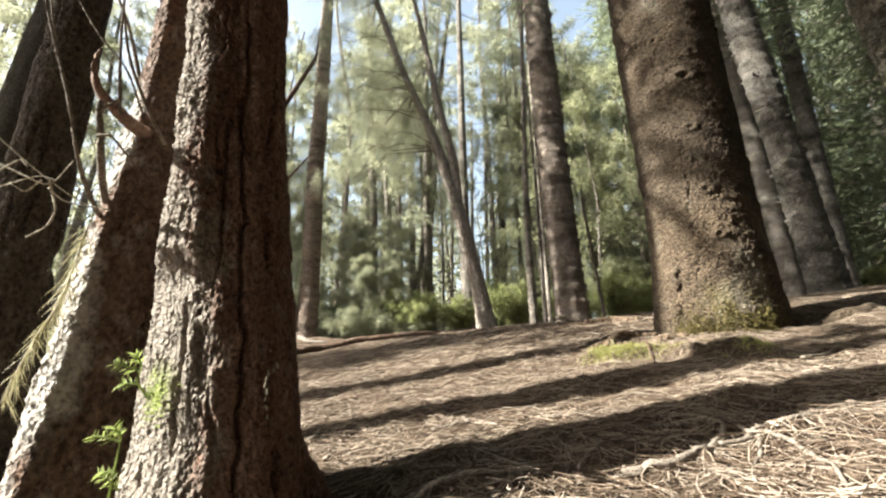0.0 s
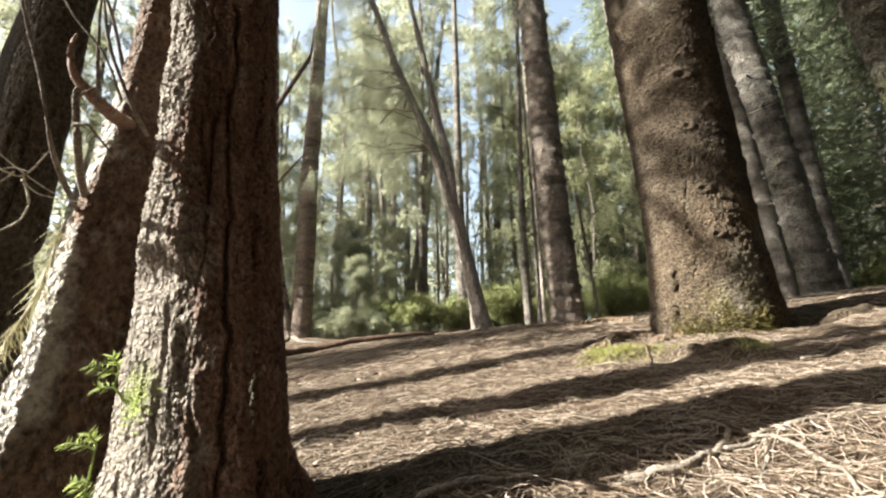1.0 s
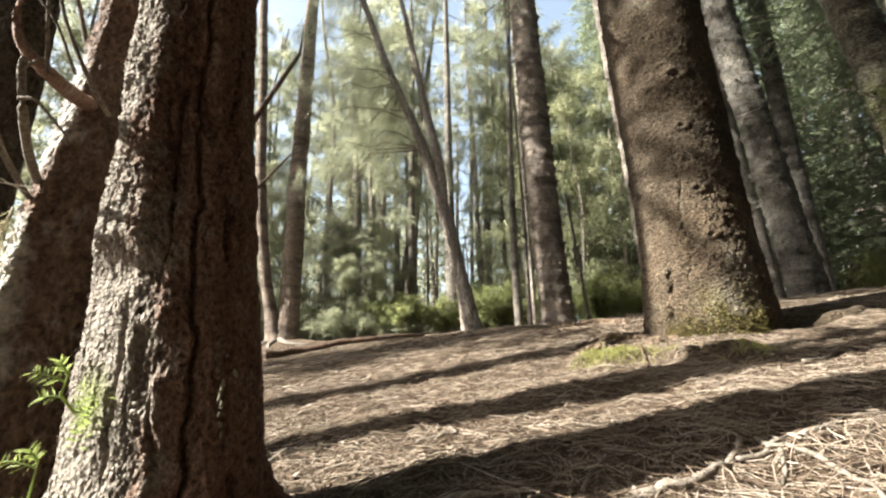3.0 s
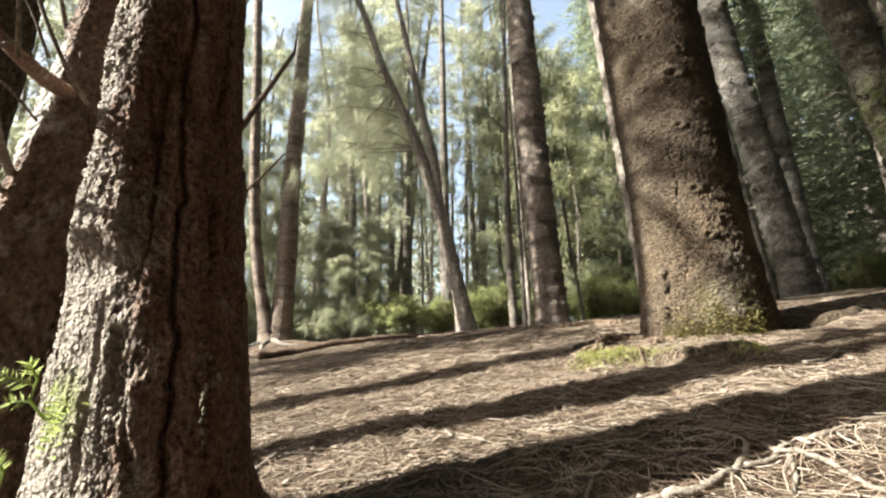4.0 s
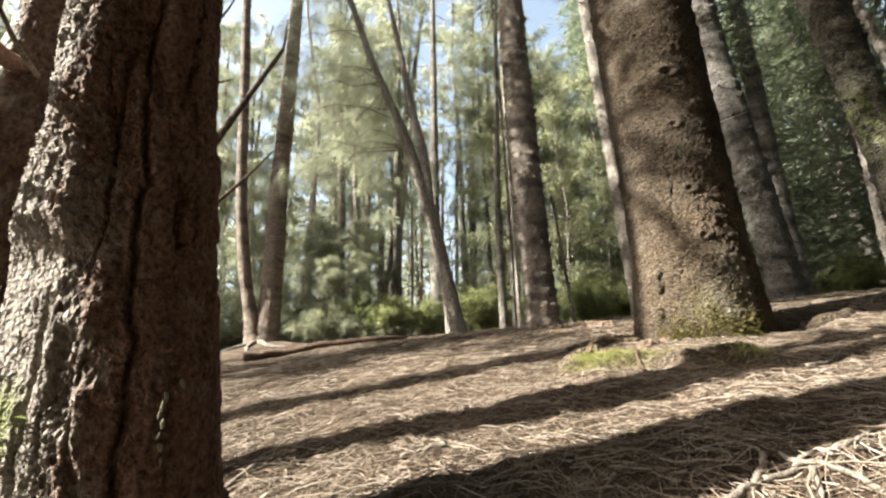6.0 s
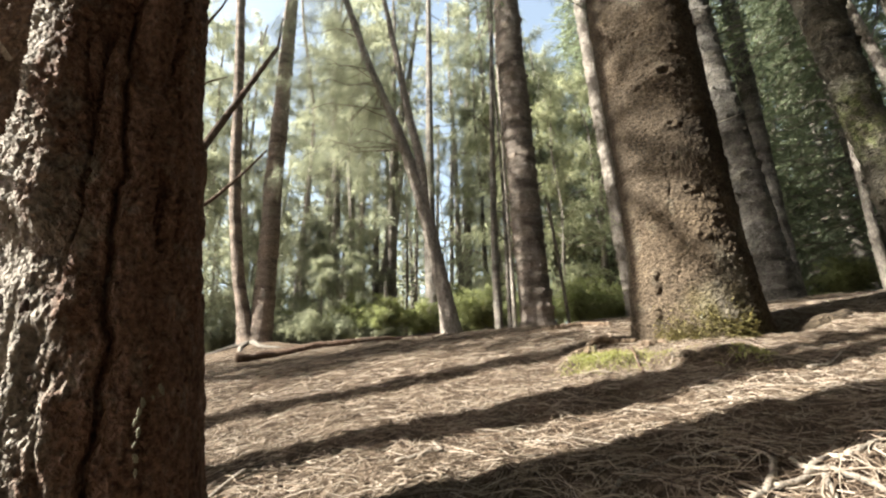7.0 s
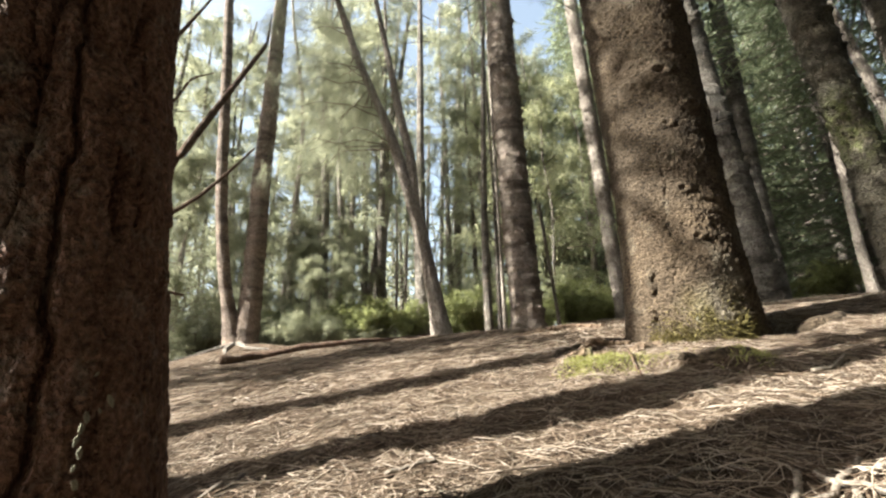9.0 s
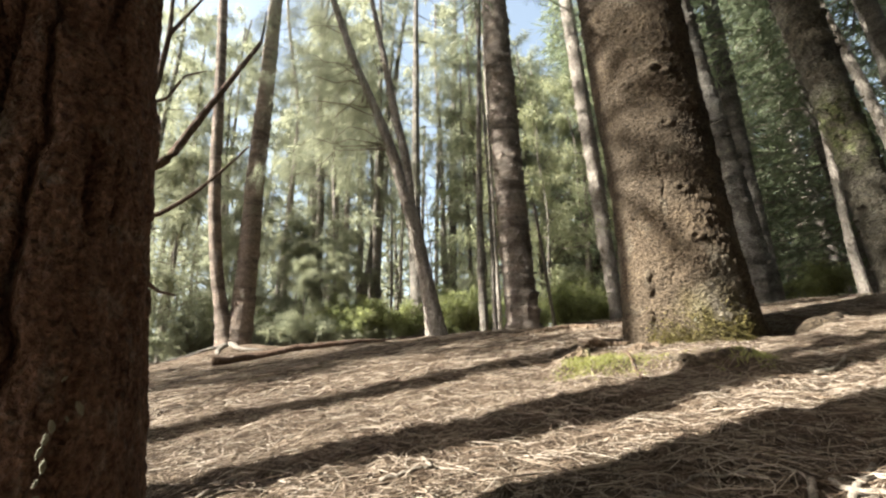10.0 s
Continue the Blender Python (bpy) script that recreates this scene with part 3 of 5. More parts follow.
def build_near_trunks():
    t = thing("tree", "red-brown trunk with furrowed flaky bark, lit on one side, mossy foot", "tree")
    axis = NEAR_AXIS + [(-0.60, 1.03, 1.2, 0.126), (-0.66, 1.03, 2.2, 0.115), (-0.75, 0.95, 9.0, 0.06)]
    dense = ((0, 0.86, 1), (0, 0.22, 1))
    seams = ((-1.86, -0.2, 0.30, 0.006, 0.030), (-0.94, -0.4, 1.4, 0.005, 0.022), (-0.53, -0.4, 0.5, 0.008, 0.024), (-1.3, 0.1, 1.3, 0.0035, 0.012), (-0.3, 0.2, 1.4, 0.004, 0.014))
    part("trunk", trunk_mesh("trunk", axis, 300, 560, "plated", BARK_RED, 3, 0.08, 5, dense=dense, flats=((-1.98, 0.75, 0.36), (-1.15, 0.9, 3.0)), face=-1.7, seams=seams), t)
    t = thing("tree", "old leaning trunk with crumbly brown bark and bare twigs", "tree")
    axis = OLD_AXIS + [(-0.80, 1.155, 1.45, 0.116), (-0.815, 1.115, 1.78, 0.11), (-0.83, 1.075, 2.3, 0.105), (-0.93, 1.0, 8.0, 0.05)]
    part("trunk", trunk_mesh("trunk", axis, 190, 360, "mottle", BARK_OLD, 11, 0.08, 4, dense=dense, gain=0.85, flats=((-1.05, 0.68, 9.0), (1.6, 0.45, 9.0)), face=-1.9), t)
    t = thing("tree", "dark leaning trunk with rough grey-brown bark", "tree")
    axis = [(-1.71, 1.634, -0.475, 0.18), (-1.71, 1.634, 0.0, 0.142), (-1.715, 1.629, 0.475, 0.112), (-1.705, 1.624, 1.14, 0.106), (-1.7, 1.615, 1.805, 0.099), (-1.852, 1.615, 7.6, 0.057)]
    part("trunk", trunk_mesh("trunk", axis, 110, 260, "furrow", BARK_DULL, 17, 0.15, 4, dense=((0, 0.8, 1), (0, 0.34, 1)), gain=0.8), t)
    t = thing("tree", "dark slender trunk behind a thicker one", "tree")
    axis = [(-5.65, 4.6, -1.25, 0.288), (-5.6, 4.662, 1.188, 0.234), (-5.525, 4.713, 3.0, 0.204), (-5.45, 4.8, 5.325, 0.184), (-5.25, 4.938, 12.5, 0.125)]
    part("trunk", trunk_mesh("trunk", axis, 60, 140, "furrow", BARK_DULL, 23, 0.1, 4, gain=0.5), t)
    # stands out of view; added only for the shadow band it casts
    t = thing("tree", "unseen rough trunk added to widen a floor shadow", "tree")
    axis = [(-3.35, 1.42, -0.9, 0.17), (-3.35, 1.38, 1.0, 0.14), (-3.35, 1.29, 2.2, 0.13), (-3.36, 1.19, 3.0, 0.12), (-3.38, 1.08, 4.2, 0.11), (-3.45, 0.9, 9.0, 0.07)]
    part("trunk", trunk_mesh("trunk", axis, 40, 120, "furrow", BARK_OLD, 29, 0.2, 4, gain=0.6), t)


build_near_trunks()


# ---- the big pine ----
def build_big_pine():
    t = thing("pine_tree", "huge pine trunk with warm brown pimpled bark, mossy at the foot", "tree")
    axis = [(2.0, 3.18, -0.3, 0.46), (2.012, 3.172, 0.28, 0.42), (2.027, 3.163, 0.6, 0.386), (2.036, 3.156, 1.05, 0.38), (2.05, 3.148, 1.52, 0.387), (2.046, 3.151, 2.05, 0.389), (2.051, 3.148, 2.6, 0.386), (2.055, 3.145, 3.3, 0.39), (2.15, 3.05, 14.0, 0.26)]
    knots = [(-1.92, 2.14, 0.085), (-1.48, 1.84, 0.06), (-2.54, 2.1, 0.05), (-1.95, 1.19, 0.05), (-1.88, 0.85, 0.045), (-1.44, 1.17, 0.04), (-2.16, 1.45, 0.045), (-2.6, 1.1, 0.03), (-2.3, 2.55, 0.05), (-1.7, 2.35, 0.05), (-2.0, 1.7, 0.05)]
    seams = ((-2.72, 0.1, 0.75, 0.014, 0.045), (-2.2, 0.5, 1.6, 0.008, 0.014))
    part("trunk", trunk_mesh("trunk", axis, 290, 390, "pimple", BARK_BIG, 5, 0.07, 6, knots, dense=((0, 0.9, 1), (0, 0.29, 1)), gain=0.8, face=-2.1, seams=seams), t)


build_big_pine()


# ---- trunks of the middle distance ----
def standing_tree(label, axis, style, material, seed, segs=48, rings=150, flare=0.25, top=None, name="pine_tree", gain=1.0, limbs=0):
    """A trunk along axis, carried on upwards to the height top; its foot goes a little into the ground."""
    axis = [tuple(a) for a in axis]
    x, y = axis[0][0], axis[0][1]
    g = ground_at(x, y)
    t = thing(name, label, "tree", at=(0, 0, 0))
    a, b = np.array(axis[-2]), np.array(axis[-1])
    if top and top > b[2]:
        k = (top - b[2]) / max(b[2] - a[2], 0.1)
        end = b + (b - a) * k
        end[3] = max(0.04, b[3] * 0.45)
        axis.append(tuple(end))
    axis = [(x, y, g - 0.25, axis[0][3])] + [p for p in axis if p[2] > g - 0.1]
    part("trunk", trunk_mesh("trunk", axis, segs, rings, style, material, seed, flare, 5, gain=gain, dense=((0, 0.7, 1), (0, 0.45, 1))), t)
    if limbs:
        rng = np.random.default_rng(seed + 500)
        ax = np.asarray(axis)
        for k in range(limbs):
            z = rng.uniform(g + 2.0, min(ax[-1, 2], g + 13))
            c = np.array([np.interp(z, ax[:, 2], ax[:, i]) for i in range(2)] + [z])
            r = np.interp(z, ax[:, 2], ax[:, 3])
            a, L = rng.uniform(0, 6.283), rng.uniform(0.5, 1.5)
            s = np.linspace(0, 1, 6)[:, None]
            path = c + np.array([math.cos(a), math.sin(a), rng.uniform(0.1, 0.6)]) * L * s + rng.normal(size=(6, 3)) * 0.05 * s
            part("branch", mesh_from("branch", *tube(path, np.linspace(min(0.022, r * 0.4), 0.005, 6), 5), material), t)
    return t


PINE = "pine trunk with grey-brown bark in level bands and knots"
standing_tree(PINE, [(2.715, 9.1, 0.93, 0.345), (2.70, 9.105, 3.2, 0.345), (2.70, 9.105, 4.7, 0.342), (2.714, 9.1, 6.2, 0.338), (2.72, 9.1, 7.9, 0.335), (2.76, 9.085, 9.8, 0.33)], "band", BARK_BAND_PALE, 41, 90, 300, 0.12, 18)
standing_tree(PINE, [(6.86, 7.473, 1.0, 0.31), (6.846, 7.486, 2.4, 0.285), (6.817, 7.512, 3.56, 0.277), (6.80, 7.526, 4.84, 0.275), (6.75, 7.575, 6.3, 0.295), (6.72, 7.6, 7.9, 0.29)], "band", BARK_ASH, 43, 80, 280, 0.12, 18)
standing_tree("slender pine trunk, sunlit on one edge", [(10.23, 12.306, 1.7, 0.145), (10.283, 12.261, 3.94, 0.145), (10.34, 12.215, 5.8, 0.13), (10.335, 12.218, 6.83, 0.12)], "band", BARK_ASH, 47, top=18, limbs=6)
standing_tree("slender pine trunk, pale where the sun strikes it", [(9.436, 9.794, 1.5, 0.2), (9.53, 9.703, 5.2, 0.2), (9.57, 9.664, 6.5, 0.21), (9.64, 9.59, 8.6, 0.21)], "band", BARK_ASH, 49, top=19, limbs=7)
standing_tree("dark mossy pine trunk", [(7.36, 5.564, 0.6, 0.265), (7.336, 5.599, 1.97, 0.255), (7.345, 5.59, 2.9, 0.257), (7.32, 5.62, 4.0, 0.265), (7.315, 5.625, 5.1, 0.285), (7.285, 5.67, 6.4, 0.30)], "band", BARK_MOSSY, 53, 90, 260, 0.15, 18)
standing_tree("pale sunlit pine trunk", [(11.03, 8.996, 1.5, 0.12), (11.045, 8.977, 2.5, 0.10), (11.07, 8.946, 3.2, 0.09), (11.145, 8.85, 4.7, 0.088), (11.2, 8.78, 6.0, 0.085)], "band", BARK_GREY, 59, top=18, limbs=6)
standing_tree("thin pale pine trunk among dark foliage", [(10.55, 7.07, 1.2, 0.11), (10.49, 7.17, 5.2, 0.105), (10.445, 7.24, 6.4, 0.1)], "band", BARK_GREY, 60, top=16, limbs=6)
standing_tree("sunlit pine trunk with knots", [(6.321, 11.758, 1.2, 0.19), (6.33, 11.75, 2.5, 0.2), (6.32, 11.76, 4.26, 0.21), (6.35, 11.74, 6.14, 0.225), (6.32, 11.76, 8.2, 0.222), (6.3, 11.77, 13, 0.215)], "band", BARK_GREY, 61, 60, 240, top=20)


def build_twin_tree():
    t = thing("twin_tree", "tree with two stems forking from one rooty foot", "tree")
    g = ground_at(-3.95, 11.5)
    a = [(-3.97, 11.47, g - 0.3, 0.26), (-4.0, 11.46, 1.1, 0.21), (-4.18, 11.4, 1.74, 0.155), (-4.372, 11.33, 2.58, 0.15), (-4.569, 11.258, 4.06, 0.148), (-4.711, 11.206, 5.65, 0.144), (-4.905, 11.135, 9.27, 0.134), (-5.053, 11.081, 11.3, 0.125), (-5.3, 11.0, 18, 0.08)]
    b = [(-3.80, 11.53, g - 0.3, 0.30), (-3.792, 11.537, 1.1, 0.28), (-3.774, 11.543, 1.75, 0.28), (-3.755, 11.55, 2.62, 0.262), (-3.755, 11.55, 4.17, 0.245), (-3.765, 11.545, 5.85, 0.235), (-3.72, 11.56, 7.7, 0.23), (-3.675, 11.577, 12, 0.19), (-3.5, 11.7, 18, 0.1)]
    part("stem", trunk_mesh("stem", a, 44, 160, "band", BARK_TWIN, 67, 0.5, 4, gain=0.7), t)
    part("stem", trunk_mesh("stem", b, 48, 160, "band", BARK_TWIN, 71, 0.4, 4, gain=0.7), t)
    return t


build_twin_tree()


def build_leaning_tree():
    t = thing("leaning_tree", "leaning pale grey fissured trunk with feathery foliage", "tree")
    g = ground_at(0.92, 9.16)
    a = [(0.95, 9.16, g - 0.25, 0.25), (0.915, 9.161, 0.79, 0.215), (0.821, 9.171, 1.4, 0.172), (0.722, 9.181, 2.0, 0.15), (0.475, 9.208, 3.3, 0.155), (0.148, 9.243, 4.7, 0.145), (-0.351, 9.297, 6.25, 0.105), (-0.983, 9.366, 7.93, 0.092), (-1.506, 9.422, 9.78, 0.085), (-2.6, 9.5, 13, 0.04)]
    b = [(0.40, 9.205, 3.6, 0.105), (0.387, 9.207, 4.0, 0.112), (0.355, 9.208, 4.7, 0.11), (0.242, 9.214, 5.44, 0.105), (0.088, 9.221, 6.05, 0.10), (-0.11, 9.23, 7.35, 0.082), (-0.504, 9.249, 9.68, 0.058), (-0.95, 9.26, 12.5, 0.03)]
    part("trunk", trunk_mesh("trunk", a, 60, 220, "furrow", BARK_GREY, 73, 0.35, 4, gain=1.1), t)
    part("limb", trunk_mesh("limb", b, 36, 120, "furrow", BARK_GREY, 79, 0.0, 4, gain=0.7), t)
    return t


build_leaning_tree()

THIN = "slender dark trunk of a young tree"
standing_tree(THIN, [(0.781, 13.187, 1.0, 0.22), (0.72, 13.19, 2.9, 0.2), (0.749, 13.189, 4.78, 0.165), (0.854, 13.182, 9.0, 0.12), (0.97, 13.175, 14, 0.09)], "band", BARK_BAND, 83, 30, 160, top=20, limbs=14)
standing_tree(THIN, [(2.179, 10.479, 1.0, 0.105), (2.19, 10.476, 2.28, 0.1), (2.24, 10.465, 3.77, 0.085), (2.43, 10.424, 7.14, 0.065), (2.708, 10.363, 11.2, 0.05)], "band", BARK_BAND, 89, 26, 140, 0.25, 15, gain=0.6, limbs=12)
standing_tree(THIN, [(2.553, 10.903, 1.0, 0.063), (2.623, 10.886, 3.13, 0.052), (2.667, 10.875, 4.75, 0.04), (2.675, 10.873, 6.5, 0.032)], "band", BARK_BAND, 97, 20, 90, 0.3, 12, gain=0.4, limbs=9)
standing_tree("thin pale stem standing beside a pine", [(2.86, 11.6, 0.9, 0.075), (2.88, 11.59, 2.4, 0.06), (2.93, 11.57, 5.0, 0.05)], "band", BARK_GREY, 99, 18, 70, 0.3, 11, gain=0.4, limbs=6)
standing_tree(THIN, [(2.45, 24.09, 0.9, 0.13), (2.45, 24.09, 3.4, 0.12), (2.684, 24.065, 8.8, 0.115), (2.958, 24.04, 13.8, 0.12)], "band", BARK_BAND, 101, 16, 60, top=19, limbs=12)
standing_tree(THIN, [(3.1, 22, 0.9, 0.23), (3.1, 22.015, 3.1, 0.22), (3.258, 21.99, 6.74, 0.215), (3.569, 21.947, 12.2, 0.22)], "band", BARK_BAND, 103, 20, 80, top=24, limbs=12)
standing_tree(THIN, [(-1.4, 19.16, 0.9, 0.14), (-1.315, 19.164, 2.8, 0.125), (-1.2, 19.172, 4.3, 0.12), (-0.725, 19.204, 7.0, 0.14), (-0.493, 19.22, 10, 0.135)], "band", BARK_BAND, 107, 18, 70, top=20, limbs=12)
standing_tree(THIN, [(-0.74, 21.2, 0.9, 0.13), (-0.737, 21.208, 3.1, 0.122), (-0.63, 21.21, 7.1, 0.12), (-0.3, 21.22, 10.4, 0.14)], "band", BARK_GREY, 109, 16, 60, top=18, limbs=12)
standing_tree(THIN, [(-2.9, 16.97, 0.9, 0.28), (-2.902, 16.966, 2.5, 0.26), (-2.93, 16.96, 3.8, 0.215), (-2.92, 16.96, 6.2, 0.16), (-2.97, 16.95, 8.7, 0.145), (-3.13, 16.93, 13, 0.1)], "band", BARK_BAND, 113, 26, 120, top=20, limbs=18)
standing_tree(THIN, [(7.4, 15.55, 0.9, 0.12), (7.426, 15.538, 3.0, 0.105), (7.6, 15.45, 4.45, 0.09), (7.93, 15.29, 8.05, 0.07)], "band", BARK_GREY, 127, 18, 70, top=14, limbs=9)
standing_tree("thin pale sapling stem", [(3.58, 9.54, 0.95, 0.045), (3.52, 9.566, 2.23, 0.035)], "band", BARK_GREY, 131, 12, 40, 0.2, 4, name="sapling", gain=0.2)


def slim_tree(seed, label):
    """A thin bare-stemmed tree with short dead twigs."""
    rng = np.random.default_rng(seed)
    t = thing("slim_tree", label, "tree", "slim trees")
    bend = rng.normal(0, 0.25, (4, 2))
    axis = [(0, 0, -0.4, 0.085)] + [(bend[k, 0], bend[k, 1], 4.0 * (k + 1), 0.08 - 0.014 * k) for k in range(4)]
    part("trunk", trunk_mesh("trunk", axis, 12, 90, "band", BARK_BAND if seed % 2 else BARK_GREY, seed, 0.3, 4, gain=0.4), t)
    ax = np.asarray(axis)
    for k in range(12):
        z, a, L = rng.uniform(1.5, 12), rng.uniform(0, 6.283), rng.uniform(0.4, 1.3)
        c = np.array([np.interp(z, ax[:, 2], ax[:, 0]), np.interp(z, ax[:, 2], ax[:, 1]), z])
        s = np.linspace(0, 1, 5)[:, None]
        path = c + np.array([math.cos(a), math.sin(a), rng.uniform(0.0, 0.5)]) * L * s + rng.normal(size=(5, 3)) * 0.05 * s
        part("branch", mesh_from("branch", *tube(path, np.linspace(0.014, 0.004, 5), 4), TWIG_GREY), t)
    return t


def place_slim_trees():
    rng = np.random.default_rng(171)
    kinds = [slim_tree(161, "slim dark-stemmed tree with short dead twigs"), slim_tree(162, "slim pale-stemmed tree with short dead twigs")]
    for k in range(10):
        a, d = rng.uniform(-0.42, 0.03), rng.uniform(13.5, 25)
        x, y = math.sin(a) * d, math.cos(a) * d
        m = pose(x, y, ground_at(x, y), rng.normal(0, 1.5), rng.normal(0, 2.5), rng.uniform(0, 360)) @ Matrix.Scale(rng.uniform(0.8, 1.5), 4)
        if k < 2:
            kinds[k].matrix_basis = m
        else:
            copy_thing(kinds[k % 2], m @ Matrix.Scale(1 / kinds[k % 2].scale[0], 4))


place_slim_trees()


# ---- foliage of the middle distance ----
def lean_line(z):
    """The leaning trunk's axis at a height, as an offset for its limbs."""
    zs = [0.8, 2.2, 3.4, 4.9, 6.6, 8.8, 10, 13]
    return np.array([np.interp(z, zs, [0.92, 0.69, 0.45, 0.08, -0.48, -1.25, -1.58, -2.6]), np.interp(z, zs, [9.16, 9.19, 9.21, 9.25, 9.3, 9.38, 9.42, 9.5]), 0])


def dress_leaning_tree():
    t = next(o for o in scene.objects if o.name == "leaning_tree")
    limbs, crown = feather_crown(201, 5.2, 12.5, 2.9, 36, 13, 44, 0.42, 0.0055, lean=lean_line, rise=0.35, single=True, arc=(1.1, 4.0))
    for me in limbs:
        part("branch", me, t)
    part("crown", crown, t, "hanging pale grey-green needles", "stuff")


dress_leaning_tree()


def feather_tree(name, label, seed, low, top, reach, limbs, clumps, per, trunk_r, width=0.0135, group="feathery trees", length=0.36, leaf_mat=LEAF_FEATHER, droopy="hanging pale grey-green needles"):
    t = thing(name, label, "tree", group)
    rng = np.random.default_rng(seed)
    a = [(0, 0, -0.4, trunk_r)] + [(rng.normal() * 0.12, rng.normal() * 0.12, top * f, trunk_r * (1 - 0.75 * f)) for f in (0.25, 0.5, 0.75, 1.0)]
    part("trunk", trunk_mesh("trunk", a, 14, 40, "band", BARK_BAND, seed, 0.3, 4, gain=0.5), t)
    wood, leaf = feather_crown(seed, low, top, reach, limbs, clumps, per, length, width, leaf=leaf_mat)
    part("branchwork", wood, t, "thin arching grey branches", kind="stuff")
    part("crown", leaf, t, droopy, kind="stuff")
    return t


def pine(name, label, seed, low, top, reach, tiers, per, trunk_r, group="dark pines", wide=1.0):
    t = thing(name, label, "tree", group)
    a = [(0, 0, -0.4, trunk_r), (0, 0.05, top * 0.3, trunk_r * 0.85), (0.05, 0, top * 0.65, trunk_r * 0.55), (0, 0, top, 0.03)]
    part("trunk", trunk_mesh("trunk", a, 16, 50, "band", BARK_BAND, seed, 0.3, 4, gain=0.6), t)
    wood, leaf = rope_crown(seed, low, top, reach, tiers, per, wide=wide)
    part("branchwork", wood, t, "level brown branches", kind="stuff")
    part("crown", leaf, t, "dark green rope-like twigs", kind="stuff")
    return t


def place(source, spots, first=True):
    """Puts the source at the first spot and copies at the rest: x, y, turn in degrees, scale."""
    for k, (x, y, turn, s) in enumerate(spots):
        m = pose(x, y, ground_at(x, y), 0, 0, turn)
        if k == 0 and first:
            source.matrix_basis = m @ Matrix.Scale(s, 4)
        else:
            copy_thing(source, m @ Matrix.Scale(s / source.scale[0], 4))


tall = feather_tree("feathery_tree", "slender tree with drooping pale green needles", 301, 2.2, 15, 2.6, 42, 12, 18, 0.13, 0.030)
high = feather_tree("feathery_tree", "tall thin tree with a high feathery crown", 307, 6.0, 19, 3.0, 44, 12, 18, 0.16, 0.030)
young = feather_tree("young_feathery_tree", "young tree feathered with pale needles to its foot", 311, 0.3, 6.0, 1.7, 32, 12, 18, 0.05, 0.021)
dark = pine("pine_tree", "dark green pine with level rope-like twigs", 401, 1.6, 18, 2.7, 26, 17, 0.2)
bare = pine("pine_tree", "tall pine with a high dark green crown", 409, 7.5, 21, 2.6, 22, 22, 0.24)

# bright leaves stand in for sun that hardly reaches these crowns
sunny = feather_tree("young_feathery_tree", "young yellow-green tree with sunlight put into its leaf colour", 317, 0.8, 9.0, 2.0, 44, 13, 13, 0.07, 0.028, "sunny young trees", 0.24, LEAF_SUN_TINTED, "yellow-green needles tinted as if sunlit")
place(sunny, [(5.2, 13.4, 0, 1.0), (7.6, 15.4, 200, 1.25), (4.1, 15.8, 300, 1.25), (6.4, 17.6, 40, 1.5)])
# first two spots lie out of view, added to dapple the floor with shade
place(tall, [(-8.0, 4.2, 30, 0.85), (-8.8, 5.3, 160, 0.8), (-12.5, 13.5, 240, 1.1), (-2.0, 15.2, 0, 0.95), (-6.4, 18.5, 60, 1.0), (3.5, 17.6, 260, 0.95), (-3.8, 20.5, 20, 1.15), (-6.8, 26, 170, 1.3), (5.6, 25.5, 220, 1.3), (8.6, 21.5, 10, 1.2), (-15.5, 15.0, 250, 1.1), (6.7, 18.6, 30, 1.1), (5.4, 22.0, 100, 1.25), (5.7, 19.6, 75, 1.25), (-17.5, 14.0, 20, 1.3), (-14.6, 11.8, 140, 1.05), (-9.4, 19.2, 200, 1.15), (-12.4, 22.0, 310, 1.2)])
# last two spots are unseen, added behind to hide open sky
place(high, [(-0.5, 15.0, 80, 0.95), (-1.3, 16.4, 290, 0.9), (2.5, 19.5, 10, 1.05), (3.7, 17.0, 200, 0.95), (-3.2, 17.6, 120, 0.9), (-1.1, 22.5, 0, 1.0), (-8.7, 22.0, 70, 1.05), (-9.8, 17.5, 160, 1.05), (-4.6, 31, 210, 1.2), (0.3, 34, 260, 1.2), (7.2, 31, 100, 1.2), (-3.5, -7.0, 220, 1.0), (3.5, -8.0, 80, 1.0)])
place(young, [(-6.3, 13.2, 80, 1.1), (-5.3, 15.0, 150, 0.95), (-1.7, 13.0, 200, 0.5), (-3.1, 14.6, 310, 0.8), (-2.5, 12.7, 40, 0.45), (-2.9, 13.7, 100, 0.6), (-4.9, 12.8, 230, 0.6), (-1.6, 14.2, 170, 0.7)])
place(dark, [(9.8, 12.8, 0, 0.95), (12.6, 13.4, 50, 1.0), (15.2, 12.0, 110, 1.05), (8.6, 16.2, 170, 1.0), (13.8, 17.2, 230, 1.1), (17.6, 9.2, 290, 1.05), (18.5, 15.5, 80, 1.15), (11.2, 21.2, 140, 1.15), (14.0, 8.0, 200, 0.85), (20.8, 11.2, 260, 1.2), (16.4, 5.4, 320, 0.95), (17.0, 21, 10, 1.25), (22, 17, 65, 1.3), (12, 3.0, 20, 0.9), (20, 22, 0, 1.3), (15, 26, 70, 1.3), (25, 21, 140, 1.35), (26, 12, 210, 1.3), (11, 28, 280, 1.3), (23, 6, 330, 1.2), (19, 18, 30, 1.2)])
# none of these pines is in view; they are added to cast shade
broad = pine("pine_tree", "unseen tall pine added for its shade", 419, 11.0, 24, 3.0, 22, 30, 0.165, wide=1.15)
